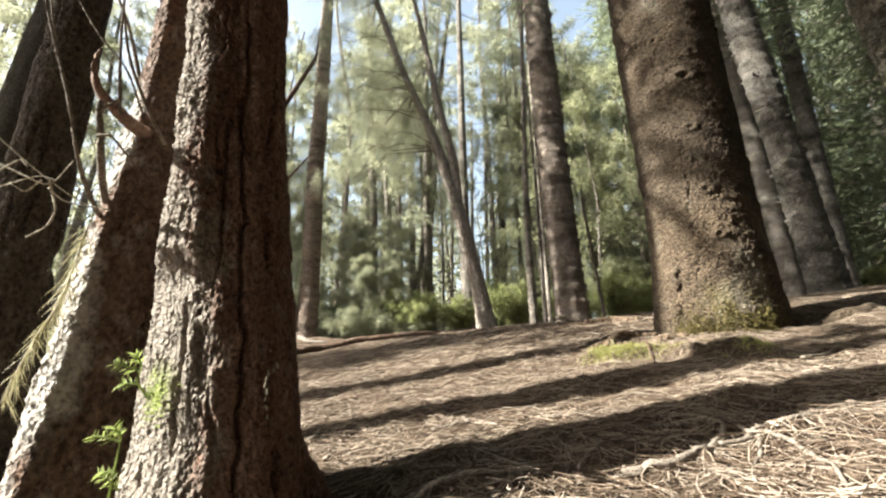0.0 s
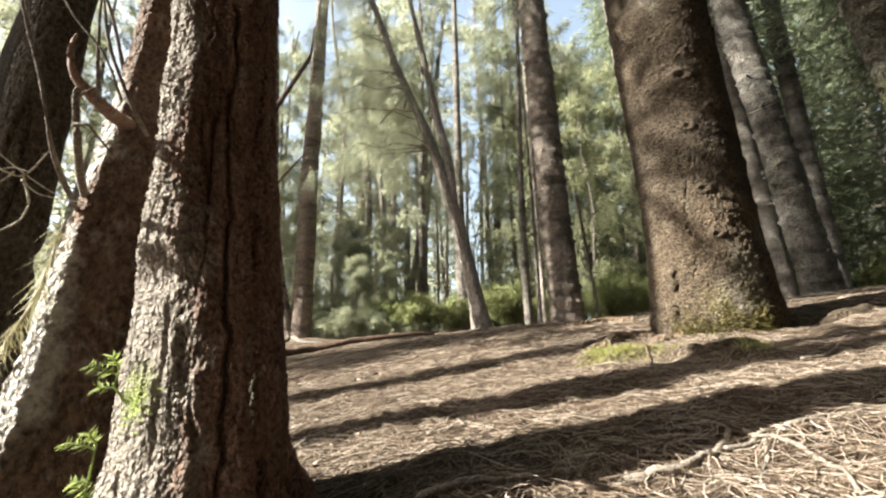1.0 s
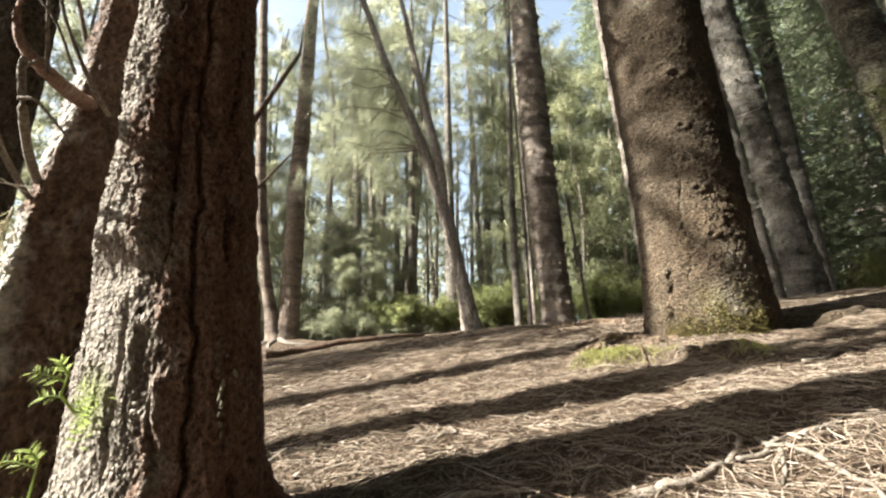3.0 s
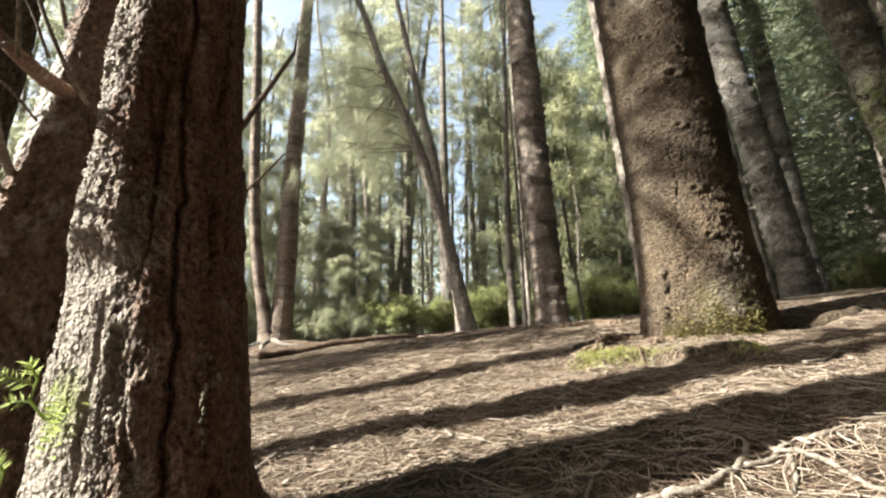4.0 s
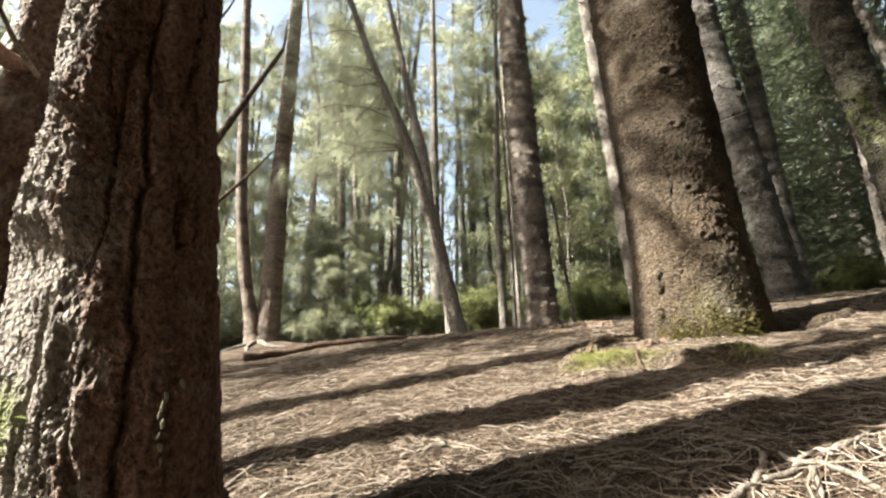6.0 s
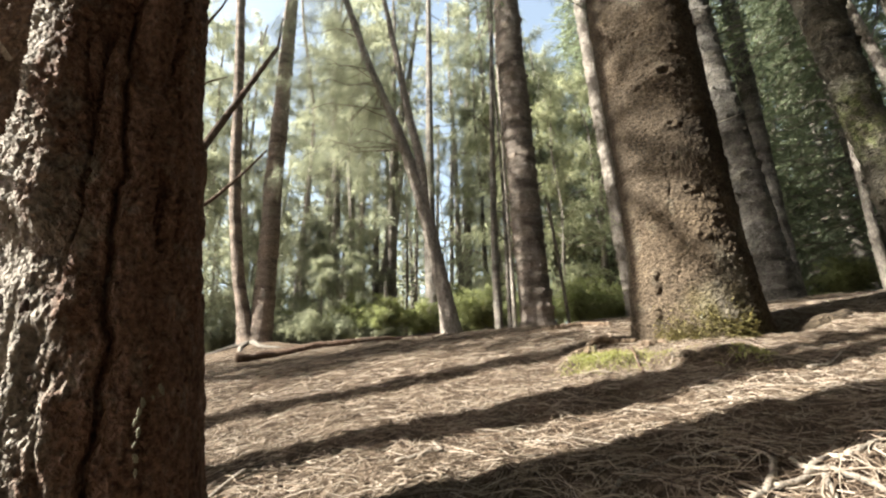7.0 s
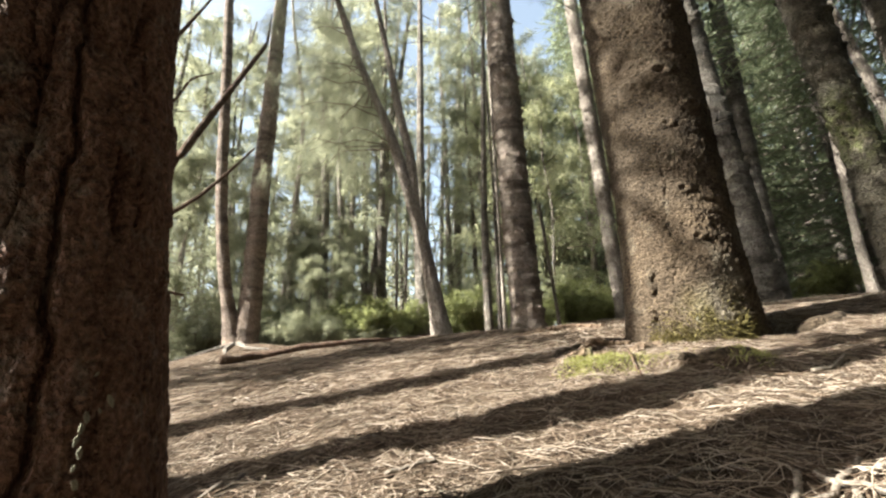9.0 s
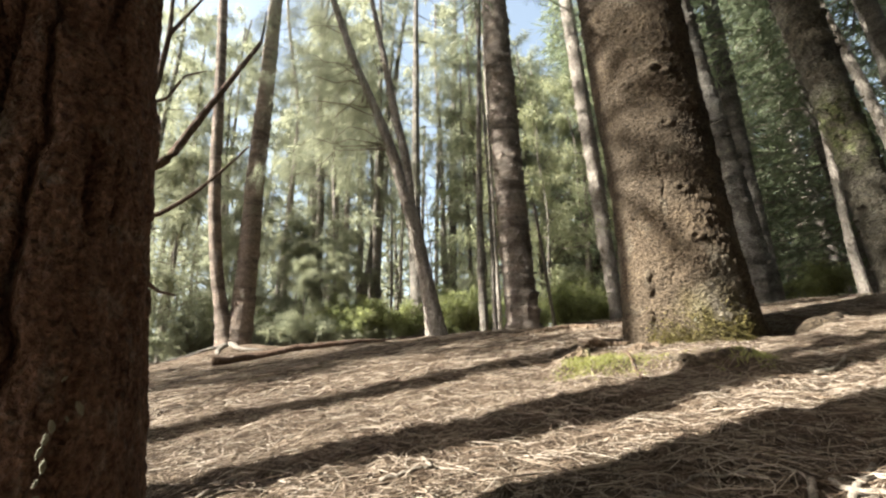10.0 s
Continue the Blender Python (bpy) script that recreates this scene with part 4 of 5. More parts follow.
place(pine("pine_tree", "unseen bare pine added for its trunk shadow", 421, 19.0, 27.0, 1.7, 12, 16, 0.165), [(-7.5, 4.2, 60, 1.0)])
place(broad, [(-7.2, 1.66, 10, 1.12), (-9.8, 7.0, 130, 1.15), (-9.8, 3.8, 100, 0.8), (2.5, -9.5, 40, 1.0), (-4.5, -8.5, 200, 1.0), (9.5, -6.0, 300, 1.0)])
# canopy out of view, added to cut down light from overhead sky
sky_blocker = pine("pine_tree", "unseen broad pine added to block sky light", 431, 8.0, 15, 4.6, 9, 44, 0.26, wide=3.0)
place(sky_blocker, [(0.6, -3.8, 0, 1.0), (-3.4, -3.6, 70, 1.0), (4.4, -3.0, 140, 1.0), (5.2, 0.6, 210, 1.0), (-1.5, -6.4, 280, 0.95), (1.5, -7.5, 30, 1.1)])
# the five at negative y are unseen, added against sky light
place(bare, [(8.0, 9.6, 70, 0.9), (10.4, 6.6, 140, 0.9), (7.0, -3.5, 200, 1.0), (12.5, -1.5, 260, 1.0), (0.5, -12, 310, 1.1), (-9, -8, 30, 1.1), (9.5, -10, 100, 1.1), (13.4, 10.2, 30, 0.95)])


# ---- shrubs ----
def shrub(name, label, seed, reach, tall_, stems, per, leaf, length, width, group, droop=0.5):
    rng = np.random.default_rng(seed)
    t = thing(name, label, "shrub", group)
    bits, base, ways = [], [], []
    for k in range(stems):
        a, out = rng.random() * 6.28, rng.uniform(0.2, 1.0)
        d = np.array([math.cos(a) * out, math.sin(a) * out, 0])
        h = tall_ * rng.uniform(0.5, 1.0) * (1.1 - 0.5 * out)
        s = np.linspace(0, 1, 6)[:, None]
        path = d * reach * s**1.3 + np.array([0, 0, 1.0]) * h * np.sin(s * 1.9) + rng.normal(size=(6, 3)) * 0.03 * s
        bits.append(tube(path, np.linspace(0.012, 0.003, 6), 4))
        q = rng.uniform(0.25, 1.0, per)
        base.append(np.stack([np.interp(q, s[:, 0], path[:, i]) for i in range(3)], 1) + rng.normal(size=(per, 3)) * 0.05)
        ways.append(rng.normal(size=(per, 3)) + d * 0.8 + np.array([0, 0, 0.25]))
    base, ways = np.concatenate(base), unit(np.concatenate(ways))
    n = len(base)
    make = hairs if width < 0.01 else blades
    v, f = make(rng, base, ways, length * rng.uniform(0.6, 1.3, n), width * rng.uniform(0.7, 1.3, n), droop)
    wv, wf = join(bits)
    part("brushwood", mesh_from("brushwood", wv, wf, TWIG_GREY), t, "thin brown stems", kind="stuff")
    part("leaves", mesh_from("leaves", v, f, leaf, False), t, kind="stuff")
    return t


green = shrub("shrub", "bright green leafy shrub in a patch of sun", 501, 1.0, 1.5, 40, 130, LEAF_BUSH, 0.17, 0.015, "green shrubs")
pale = shrub("feathery_shrub", "low hazy shrub of fine pale green needles", 509, 1.15, 0.95, 46, 80, LEAF_FEATHER, 0.20, 0.0145, "pale shrubs", 0.7)
place(green, [(-0.6, 12.3, 0, 1.0), (0.35, 12.9, 70, 0.95), (2.2, 13.0, 140, 1.25), (1.55, 14.0, 30, 1.4), (4.6, 11.3, 210, 1.0), (5.4, 12.4, 280, 1.25), (3.9, 13.2, 10, 1.3), (-1.7, 13.2, 50, 1.15), (6.9, 13.6, 100, 1.3), (3.5, 11.2, 190, 0.75), (-3.3, 14.6, 100, 1.3), (10.5, 13.8, 160, 1.2), (12.6, 11.2, 220, 1.1), (15.5, 9.6, 20, 1.2)])
place(pale, [(-2.2, 12.9, 0, 1.05), (-0.9, 12.4, 90, 0.8), (-2.9, 13.0, 180, 1.1), (-5.6, 12.9, 270, 1.2), (-6.2, 11.2, 45, 1.1), (-6.9, 11.6, 130, 1.4), (-7.4, 9.0, 220, 1.3), (-4.9, 14.2, 310, 1.4), (-1.9, 12.5, 20, 0.9), (-8.8, 10.6, 60, 1.5), (-3.6, 13.4, 200, 1.2)])


# ---- far woods, all round ----
def far_woods(name, seed, near, far, n, leaf, a0, a1, label, coarse=1.0):
    rng = np.random.default_rng(seed)
    a, d = rng.uniform(a0, a1, n), rng.uniform(near, far, n)
    # thin places where the sky shows between the crowns
    keep = vnoise(a * 17, 0 * a, 0 * a, 77) + 0.5 * rng.random(n) > 0.52
    keep &= (np.abs(a - 0.09) > 0.022) | (rng.random(n) < 0.12)
    a, d = a[keep], d[keep]
    n = len(a)
    x, y = np.sin(a) * d, np.cos(a) * d
    lift = rng.random(n) ** 1.2
    crown_h = 11 + 8 * vnoise(a * 14, d * 0.15, 0 * a, seed)
    base = np.stack([x, y, soft_height(x, y) + lift * crown_h], 1)
    ways = unit(rng.normal(size=(n, 3)) * np.array([1, 1, 0.6]))
    v, f = hairs(rng, base, ways, rng.uniform(0.7, 1.9, n) * coarse, rng.uniform(0.12, 0.3, n) * coarse, 0.3)
    bits = []
    for k in range(150):
        b, r = rng.uniform(a0, a1), rng.uniform(near, far)
        px, py = math.sin(b) * r, math.cos(b) * r
        g = float(soft_height(np.float64(px), np.float64(py)))
        w = rng.uniform(0.08, 0.2)
        bits.append(tube([(px, py, g - 0.3), (px + rng.normal() * 0.3, py, g + 9), (px + rng.normal() * 0.8, py, g + 19)], (w, w * 0.8, w * 0.4), 6))
    wv, wf = join(bits)
    t = tagged(thing(name, label, "woods"), kind="stuff")
    part("trunk_mass", mesh_from("trunk_mass", wv, wf, BARK_BAND), t, kind="stuff")
    part("leaves", mesh_from("leaves", v, f, leaf, False), t, kind="stuff")


far_woods("far_woods", 601, 30, 54, 25000, LEAF_FEATHER, -0.95, 0.55, "hazy pale green woods in the distance")
far_woods("far_woods", 607, 26, 50, 32000, LEAF_PINE, 0.45, 1.75, "dark green pine woods in the distance")
# the last two are out of view, added to close off low sky
far_woods("far_woods", 613, 40, 60, 9000, LEAF_PINE, 3.9, 5.33, "unseen woods added on the sun's side")
far_woods("far_woods", 617, 11, 30, 12000, LEAF_PINE, 1.75, 3.9, "unseen dark woods added behind to block sky light", 1.8)


# ---- high crowns of the near trees, mostly unseen, added to block sky light ----
def add_high_crown(tree, x, y, low, high, reach, seed, tiers=8, per=30, wide=1.8):
    wood, leaf = rope_crown(seed, low, high, reach, tiers, per, wide=wide, twig=0.1 if wide < 1 else 0.24)
    for name, me, label in (("branchwork", wood, "level brown branches"), ("crown", leaf, "dark green rope-like twigs")):
        ob = part(name, me, tree, label, "stuff")
        ob.location = (x, y, 0)


pines = [o for o in scene.objects if o.name.startswith("pine_tree") and o.parent is None]
near = [o for o in scene.objects if o.name.split(".")[0] == "tree" and o.parent is None]
add_high_crown(pines[0], 2.12, 3.08, 9.0, 15.0, 5.0, 641, 10, 100, 0.5)
add_high_crown(pines[1], 2.9, 9.05, 11.5, 19.0, 4.0, 643, 10, 80, 0.4)
add_high_crown(pines[2], 6.8, 7.5, 11.5, 19.0, 4.2, 645, 10, 80, 0.4)
add_high_crown(pines[5], 7.3, 5.6, 9.5, 18.0, 4.2, 647, 10, 80, 0.4)
# unseen low branches added to dim the middle of the big pine
whorl_for_shade = min(pines, key=lambda o: (o.location.x + 7.2) ** 2 + (o.location.y - 1.58) ** 2)
add_high_crown(whorl_for_shade, 0, 0, 8.3, 9.0, 1.4, 655, 2, 90, 0.35)
add_high_crown(near[0], -0.7, 0.96, 6.5, 10.5, 3.2, 649)
add_high_crown(near[1], -0.88, 1.18, 6.5, 9.0, 1.6, 651)
# unseen crown added to thicken a shadow band on the floor
add_high_crown(near[4], -3.4, 1.08, 4.5, 7.0, 0.5, 657, 6, 40, 0.5)
add_high_crown(near[2], -1.93, 1.7, 7.0, 9.5, 1.6, 653)


# ---- fallen wood, roots and litter ----
def lie(points, r0, r1, n=24, lift=0.5):
    """A path over the ground through x, y points, lying on it."""
    p = np.asarray(points, float)
    s = np.r_[0, np.cumsum(np.linalg.norm(np.diff(p, axis=0), axis=1))]
    u = np.linspace(0, s[-1], n)
    x, y = np.interp(u, s, p[:, 0]), np.interp(u, s, p[:, 1])
    r = np.linspace(r0, r1, n)
    return np.stack([x, y, height(x, y) + r * lift], 1), r


def rough_tube(path, r, segs, seed, amount=0.18):
    v, f = tube(path, r, segs)
    c = np.repeat(path, segs, 0)
    rr = np.repeat(r, segs)[:, None]
    k = fbm(v[:, 0] / rr[:, 0] * 0.7, v[:, 1] / rr[:, 0] * 0.7, v[:, 2] / rr[:, 0] * 0.7, 3, seed)[:, None]
    v = c + (v - c) * (1 - amount + 2 * amount * k)
    caps = [list(range(segs))[::-1], list(range(len(v) - segs, len(v)))]
    return v, f.tolist() + caps


def fallen(name, label, category, points, r0, r1, material, seed, n=24, segs=8, lift=0.5, group=""):
    path, r = lie(points, r0, r1, n, lift)
    v, f = rough_tube(path, r, segs, seed)
    return tagged(new(name, mesh_from(name, v, f, material)), label, category, group)


fallen("fallen_log", "long thin fallen log with dark grey-brown bark", "log", [(-2.78, 7.5), (-2.3, 7.78), (-1.6, 7.95), (-0.6, 8.1), (0.62, 8.85)], 0.072, 0.028, BARK_OLD, 701, 60, 12, 1.0)


STICK = "dry bare stick lying among shed needles"
fallen("stick", "crooked dry stick, pale brown", "stick", [(0.70, 1.165), (0.655, 1.13), (0.58, 1.07), (0.525, 1.04), (0.477, 1.038), (0.436, 1.05), (0.39, 1.072)], 0.0065, 0.0085, TWIG_GREY, 711, 40, 9, 1.5, "sticks")
fallen("stick", STICK, "stick", [(0.43, 1.055), (0.348, 1.05), (0.265, 1.0)], 0.006, 0.003, TWIG_GREY, 712, 24, 8, 1.4, "sticks")
fallen("stick", STICK, "stick", [(0.646, 1.108), (0.72, 1.125), (0.79, 1.15), (0.888, 1.214)], 0.0065, 0.0055, TWIG_GREY, 713, 24, 8, 1.6, "sticks")
fallen("stick", "long pale dry stick among shed needles", "stick", [(0.735, 1.165), (0.75, 1.115), (0.765, 1.05), (0.765, 0.99), (0.745, 0.915), (0.70, 0.83)], 0.006, 0.004, TWIG_GREY, 715, 24, 7, 1.8, "sticks")
fallen("stick", STICK, "stick", [(0.739, 1.10), (0.70, 1.05), (0.64, 0.99)], 0.006, 0.004, TWIG_GREY, 717, 20, 7, 2.0, "sticks")
fallen("stick", STICK, "stick", [(0.80, 1.105), (0.86, 1.12), (0.95, 1.178), (1.067, 1.20), (1.187, 1.19)], 0.0055, 0.004, TWIG_GREY, 718, 26, 7, 2.0, "sticks")
fallen("stick", "long curved twig lying in shade", "stick", [(0.29, 1.07), (0.345, 1.165), (0.40, 1.21), (0.48, 1.256), (0.565, 1.295), (0.635, 1.265), (0.68, 1.19)], 0.005, 0.003, TWIG_GREY, 719, 30, 6, 1.8, "sticks")
fallen("stick", STICK, "stick", [(1.48, 1.83), (1.65, 1.90), (1.85, 1.98)], 0.008, 0.006, TWIG_GREY, 721, 20, 7, 2.2, "sticks")
fallen("stick", STICK, "stick", [(1.17, 2.56), (1.11, 2.37), (1.03, 2.19)], 0.008, 0.005, BARK_OLD, 723, 20, 7, 2.0, "sticks")
fallen("stick", STICK, "stick", [(-0.55, 1.56), (-0.5, 1.66), (-0.46, 1.77)], 0.008, 0.006, TWIG_GREY, 725, 20, 7, 1.8, "sticks")
fallen("stick", STICK, "stick", [(-0.06, 1.56), (0.07, 1.61), (0.05, 1.69)], 0.007, 0.005, TWIG_GREY, 727, 20, 6, 1.8, "sticks")
fallen("stick", STICK, "stick", [(1.05, 1.0), (1.22, 1.12), (1.38, 1.17)], 0.012, 0.009, TWIG_GREY, 729, 20, 7, 1.5, "sticks")
fallen("stick", STICK, "stick", [(-0.1, 1.02), (0.03, 1.10), (0.21, 1.12)], 0.009, 0.006, TWIG_GREY, 731, 20, 7, 1.5, "sticks")


def add_roots():
    big = next(o for o in scene.objects if o.name == "pine_tree")
    for pts, r0, r1, seed in (([(1.66, 2.98), (1.40, 2.86), (1.14, 2.66), (0.95, 2.5)], 0.05, 0.03, 741), ([(2.30, 2.98), (2.48, 2.86), (2.75, 2.85), (3.1, 3.0)], 0.08, 0.04, 745), ([(1.62, 3.25), (1.3, 3.32), (0.95, 3.1)], 0.05, 0.025, 747), ([(1.25, 2.3), (1.36, 2.13), (1.48, 2.1)], 0.02, 0.03, 742)):
        path, r = lie(pts, r0, r1, 26, -0.25)
        v, f = rough_tube(path, r, 14, seed, 0.3)
        part("root", mesh_from("root", v, f, BARK_BIG if seed != 741 else ROOT_MOSSY), big, "half-buried root with moss" if seed < 744 else "half-buried root")
    for pts, r0, r1, seed in (([(1.10, 3.0, -0.01), (1.16, 3.04, 0.035), (1.26, 3.1, 0.055), (1.38, 3.12, 0.035), (1.52, 3.1, 0.0)], 0.016, 0.03, 757), ([(1.06, 2.72, 0.02), (0.96, 2.74, 0.03), (0.85, 2.72, -0.01)], 0.03, 0.018, 758), ([(1.22, 4.72, 0.0), (1.5, 4.78, 0.03), (1.8, 4.75, 0.03), (2.05, 4.5, 0.0)], 0.022, 0.04, 759)):
        p = np.array([(x, y, ground_at(x, y) + up) for x, y, up in pts])
        u = np.linspace(0, 1, 18)
        path = np.stack([np.interp(u, np.linspace(0, 1, len(p)), p[:, i]) for i in range(3)], 1)
        v, f = rough_tube(path, np.linspace(r0, r1, 18), 12, seed, 0.35)
        part("root", mesh_from("root", v, f, ROOT_MOSSY), big, "gnarled surface root")
    first = next(o for o in scene.objects if o.name == "tree")
    for pts, r0, r1, seed in (([(-0.44, 1.06, -0.05), (-0.37, 1.08, -0.19), (-0.32, 1.13, -0.29), (-0.24, 1.18, -0.36)], 0.05, 0.03, 761),):
        u = np.linspace(0, 1, 24)
        path = np.stack([np.interp(u, np.linspace(0, 1, len(pts)), [p[i] for p in pts]) for i in range(3)], 1)
        for _ in range(4):
            path[1:-1] = (path[:-2] + 2 * path[1:-1] + path[2:]) / 4
        v, f = rough_tube(path, np.linspace(r0, r1, 24), 20, seed, 0.3)
        part("root", mesh_from("root", v, f, BARK_RED), first, "spreading root with flaky bark")
    twin = next(o for o in scene.objects if o.name == "twin_tree")
    for pts, seed in (([(-3.9, 11.3), (-3.5, 10.7), (-2.9, 10.4)], 751), ([(-4.0, 11.3), (-4.4, 10.7), (-4.9, 10.3)], 753), ([(-3.95, 11.2), (-3.9, 10.6), (-3.7, 10.1)], 755)):
        path, r = lie(pts, 0.09, 0.025, 20, 0.0)
        v, f = rough_tube(path, r, 10, seed, 0.3)
        part("root", mesh_from("root", v, f, BARK_BAND), twin)


ROOT_MOSSY = bark_material("bark_mossy_root", (0.05, 0.032, 0.02), (0.13, 0.085, 0.055), (0.26, 0.19, 0.13), 1.0, 16, 1.0, ((0.15, 0.14, 0.035), (1.16, 2.70, 0.1), 0.2))
add_roots()


# ---- what grows on and by the near trunks ----
def frond(rng, base, way, length, leaf_len, pairs, droop=0.2):
    """A small sprig: a stem with paired narrow leaves. Gives its stem and its leaves."""
    s = np.linspace(0, 1, 7)[:, None]
    way = unit(np.asarray(way, float))
    path = np.asarray(base) + way * length * s + np.array([0, 0, -droop * length]) * s**2
    k = np.linspace(0.15, 1.0, pairs)
    c = np.stack([np.interp(k, s[:, 0], path[:, i]) for i in range(3)], 1)
    side = unit(np.cross(way, np.array([0.3, -0.9, 0.3])))
    b, w = [], []
    for sign in (-1, 1):
        b.append(c)
        w.append(unit(side * sign + way * 0.7 + rng.normal(size=(pairs, 3)) * 0.25))
    b, w = np.concatenate(b), np.concatenate(w)
    n = len(b)
    return tube(path, np.linspace(0.0022, 0.001, 7), 5), blades(rng, b, w, leaf_len * rng.uniform(0.7, 1.2, n), np.full(n, 0.0031), droop)


def seedling(label, seed, foot, fronds):
    """A green seedling: a stem from the ground and one part for each leafy sprig."""
    rng = np.random.default_rng(seed)
    t = thing("seedling", label, "seedling", "seedlings")
    top = fronds[-1][0]
    stem = [np.array(foot), (np.array(foot) + np.array(top)) / 2 + np.array([-0.01, -0.01, 0]), np.array(top)]
    part("stem", mesh_from("stem", *tube(stem, (0.003, 0.0022, 0.0015), 6), LEAF_FRESH), t)
    for base, way, length in fronds:
        st, lv = frond(rng, base, way, length, 0.019, 8)
        v, f = join([st])
        sprig = part("sprig", mesh_from("sprig", v, f, LEAF_FRESH), t)
        part("leaves", mesh_from("leaves", *lv, LEAF_FRESH, False), sprig, "bright green needle leaves", "stuff")


seedling("bright green seedling at the foot of a trunk", 801, (-0.640, 0.915, -0.36), [((-0.648, 0.915, -0.20), (-0.5, -0.2, 0.7), 0.05), ((-0.650, 0.905, -0.165), (-0.9, -0.2, 0.3), 0.035), ((-0.655, 0.905, -0.11), (-0.9, -0.2, 0.5), 0.055), ((-0.655, 0.905, -0.10), (-0.3, -0.3, 0.8), 0.03)])
seedling("bright green seedling sprouting against bark", 809, (-0.625, 0.925, -0.03), [((-0.648, 0.915, 0.0), (-0.8, -0.2, 0.2), 0.03), ((-0.645, 0.912, 0.025), (-0.8, -0.3, 0.5), 0.055), ((-0.64, 0.91, 0.035), (-0.2, -0.4, 0.9), 0.035)])
seedling("small bright green seedling low on the ground", 811, (-0.71, 0.80, -0.34), [((-0.71, 0.80, -0.25), (-0.9, -0.2, 0.2), 0.05), ((-0.71, 0.80, -0.245), (0.6, -0.3, 0.3), 0.04)])


def add_moss_tuft():
    """A tuft of bright moss blades on the near trunk."""
    rng = np.random.default_rng(821)
    t = thing("moss_tuft", "bright yellow-green moss tuft on bark", "moss")
    n = 130
    a = rng.normal(0, 0.16, n) - 2.12
    z = rng.normal(-0.02, 0.028, n)
    base = np.stack([-0.531 + 0.138 * np.cos(a), 1.031 + 0.138 * np.sin(a), z], 1)
    ways = unit(np.stack([np.cos(a), np.sin(a), 0.5 + 0 * a], 1) + rng.normal(size=(n, 3)) * 0.5)
    part("leaves", mesh_from("leaves", *blades(rng, base, ways, rng.uniform(0.007, 0.017, n), np.full(n, 0.0024), 0.3), LEAF_FRESH, False), t, "", "stuff")
    return t


def moss_patch(label, seed, n, cx, cy, sx, sy, tall_):
    """A patch of short moss and grass blades on the ground."""
    rng = np.random.default_rng(seed)
    t = thing("moss_patch", label, "moss", "moss by the pine")
    x, y = rng.normal(cx, sx, n), rng.normal(cy, sy, n)
    base = np.stack([x, y, height(x, y) - 0.004], 1)
    ways = unit(rng.normal(size=(n, 3)) * 0.45 + np.array([0, -0.1, 0.8]))
    part("leaves", mesh_from("leaves", *blades(rng, base, ways, tall_ * rng.uniform(0.4, 1.2, n), np.full(n, 0.004), 0.5), LEAF_MOSS, False), t, "", "stuff")


def add_pine_moss():
    """Olive moss plants and a pale lichen crust round the big pine's foot."""
    rng = np.random.default_rng(833)
    big = next(o for o in scene.objects if o.name == "pine_tree")
    n = 1500
    a = rng.uniform(-2.75, -1.35, n)
    up = np.abs(rng.normal(0, 0.09, n))
    x, y = 2.01 + np.cos(a) * 0.435, 3.17 + np.sin(a) * 0.435
    base = np.stack([x, y, height(x, y) + up - 0.01], 1)
    ways = unit(np.stack([np.cos(a), np.sin(a), 0.5 + 0 * a], 1) + rng.normal(size=(n, 3)) * 0.5)
    part("moss_tuft", mesh_from("moss_tuft", *blades(rng, base, ways, rng.uniform(0.012, 0.05, n), np.full(n, 0.0045), 0.4), LEAF_OLIVE, False), big, "olive and golden moss plants at the foot", "stuff")
    kinds = [mesh_from("lichen", *plate_mesh(955 + k), LICHEN, False) for k in range(4)]
    for k in range(9):
        a, z, r = -2.12 + rng.normal(0, 0.05), 0.29 + rng.normal(0, 0.03), 0.425
        ob = part("lichen", kinds[k % 4], big, "pale lichen crust")
        ob.matrix_basis = pose(2.024 + math.cos(a) * r, 3.165 + math.sin(a) * r, z, rng.normal(0, 30), 0, math.degrees(a)) @ Matrix.Diagonal((0.010, rng.uniform(0.015, 0.03), rng.uniform(0.015, 0.03), 1))


LEAF_OLIVE = leaf_material("olive_moss", (0.07, 0.06, 0.022), (0.20, 0.165, 0.06), (0.2, 0.17, 0.05), 0.3)
LEAF_MOSS = leaf_material("moss_blade", (0.15, 0.155, 0.05), (0.33, 0.32, 0.12), (0.34, 0.34, 0.09), 0.35)
moss_patch("low yellow-green moss patch beside surface roots", 823, 2600, 0.96, 2.5, 0.075, 0.06, 0.05)
moss_patch("small olive moss tuft on a low bank", 827, 700, 1.47, 2.12, 0.05, 0.04, 0.05)
moss_patch("thin olive moss along a low bank", 829, 900, 1.15, 2.4, 0.13, 0.05, 0.03)
add_moss_tuft()


def twig_part(parent, points, r0, r1, material=TWIG_GREY, n=20, name="twig", seed=0):
    p = np.asarray(points, float)
    s = np.linspace(0, 1, len(p))
    u = np.linspace(0, 1, n)
    path = np.stack([np.interp(u, s, p[:, i]) for i in range(3)], 1)
    for _ in range(3):
        path[1:-1] = (path[:-2] + 2 * path[1:-1] + path[2:]) / 4
    v, f = rough_tube(path, np.linspace(r0, r1, n), 7, seed, 0.15)
    return part(name, mesh_from(name, v, f, material), parent)


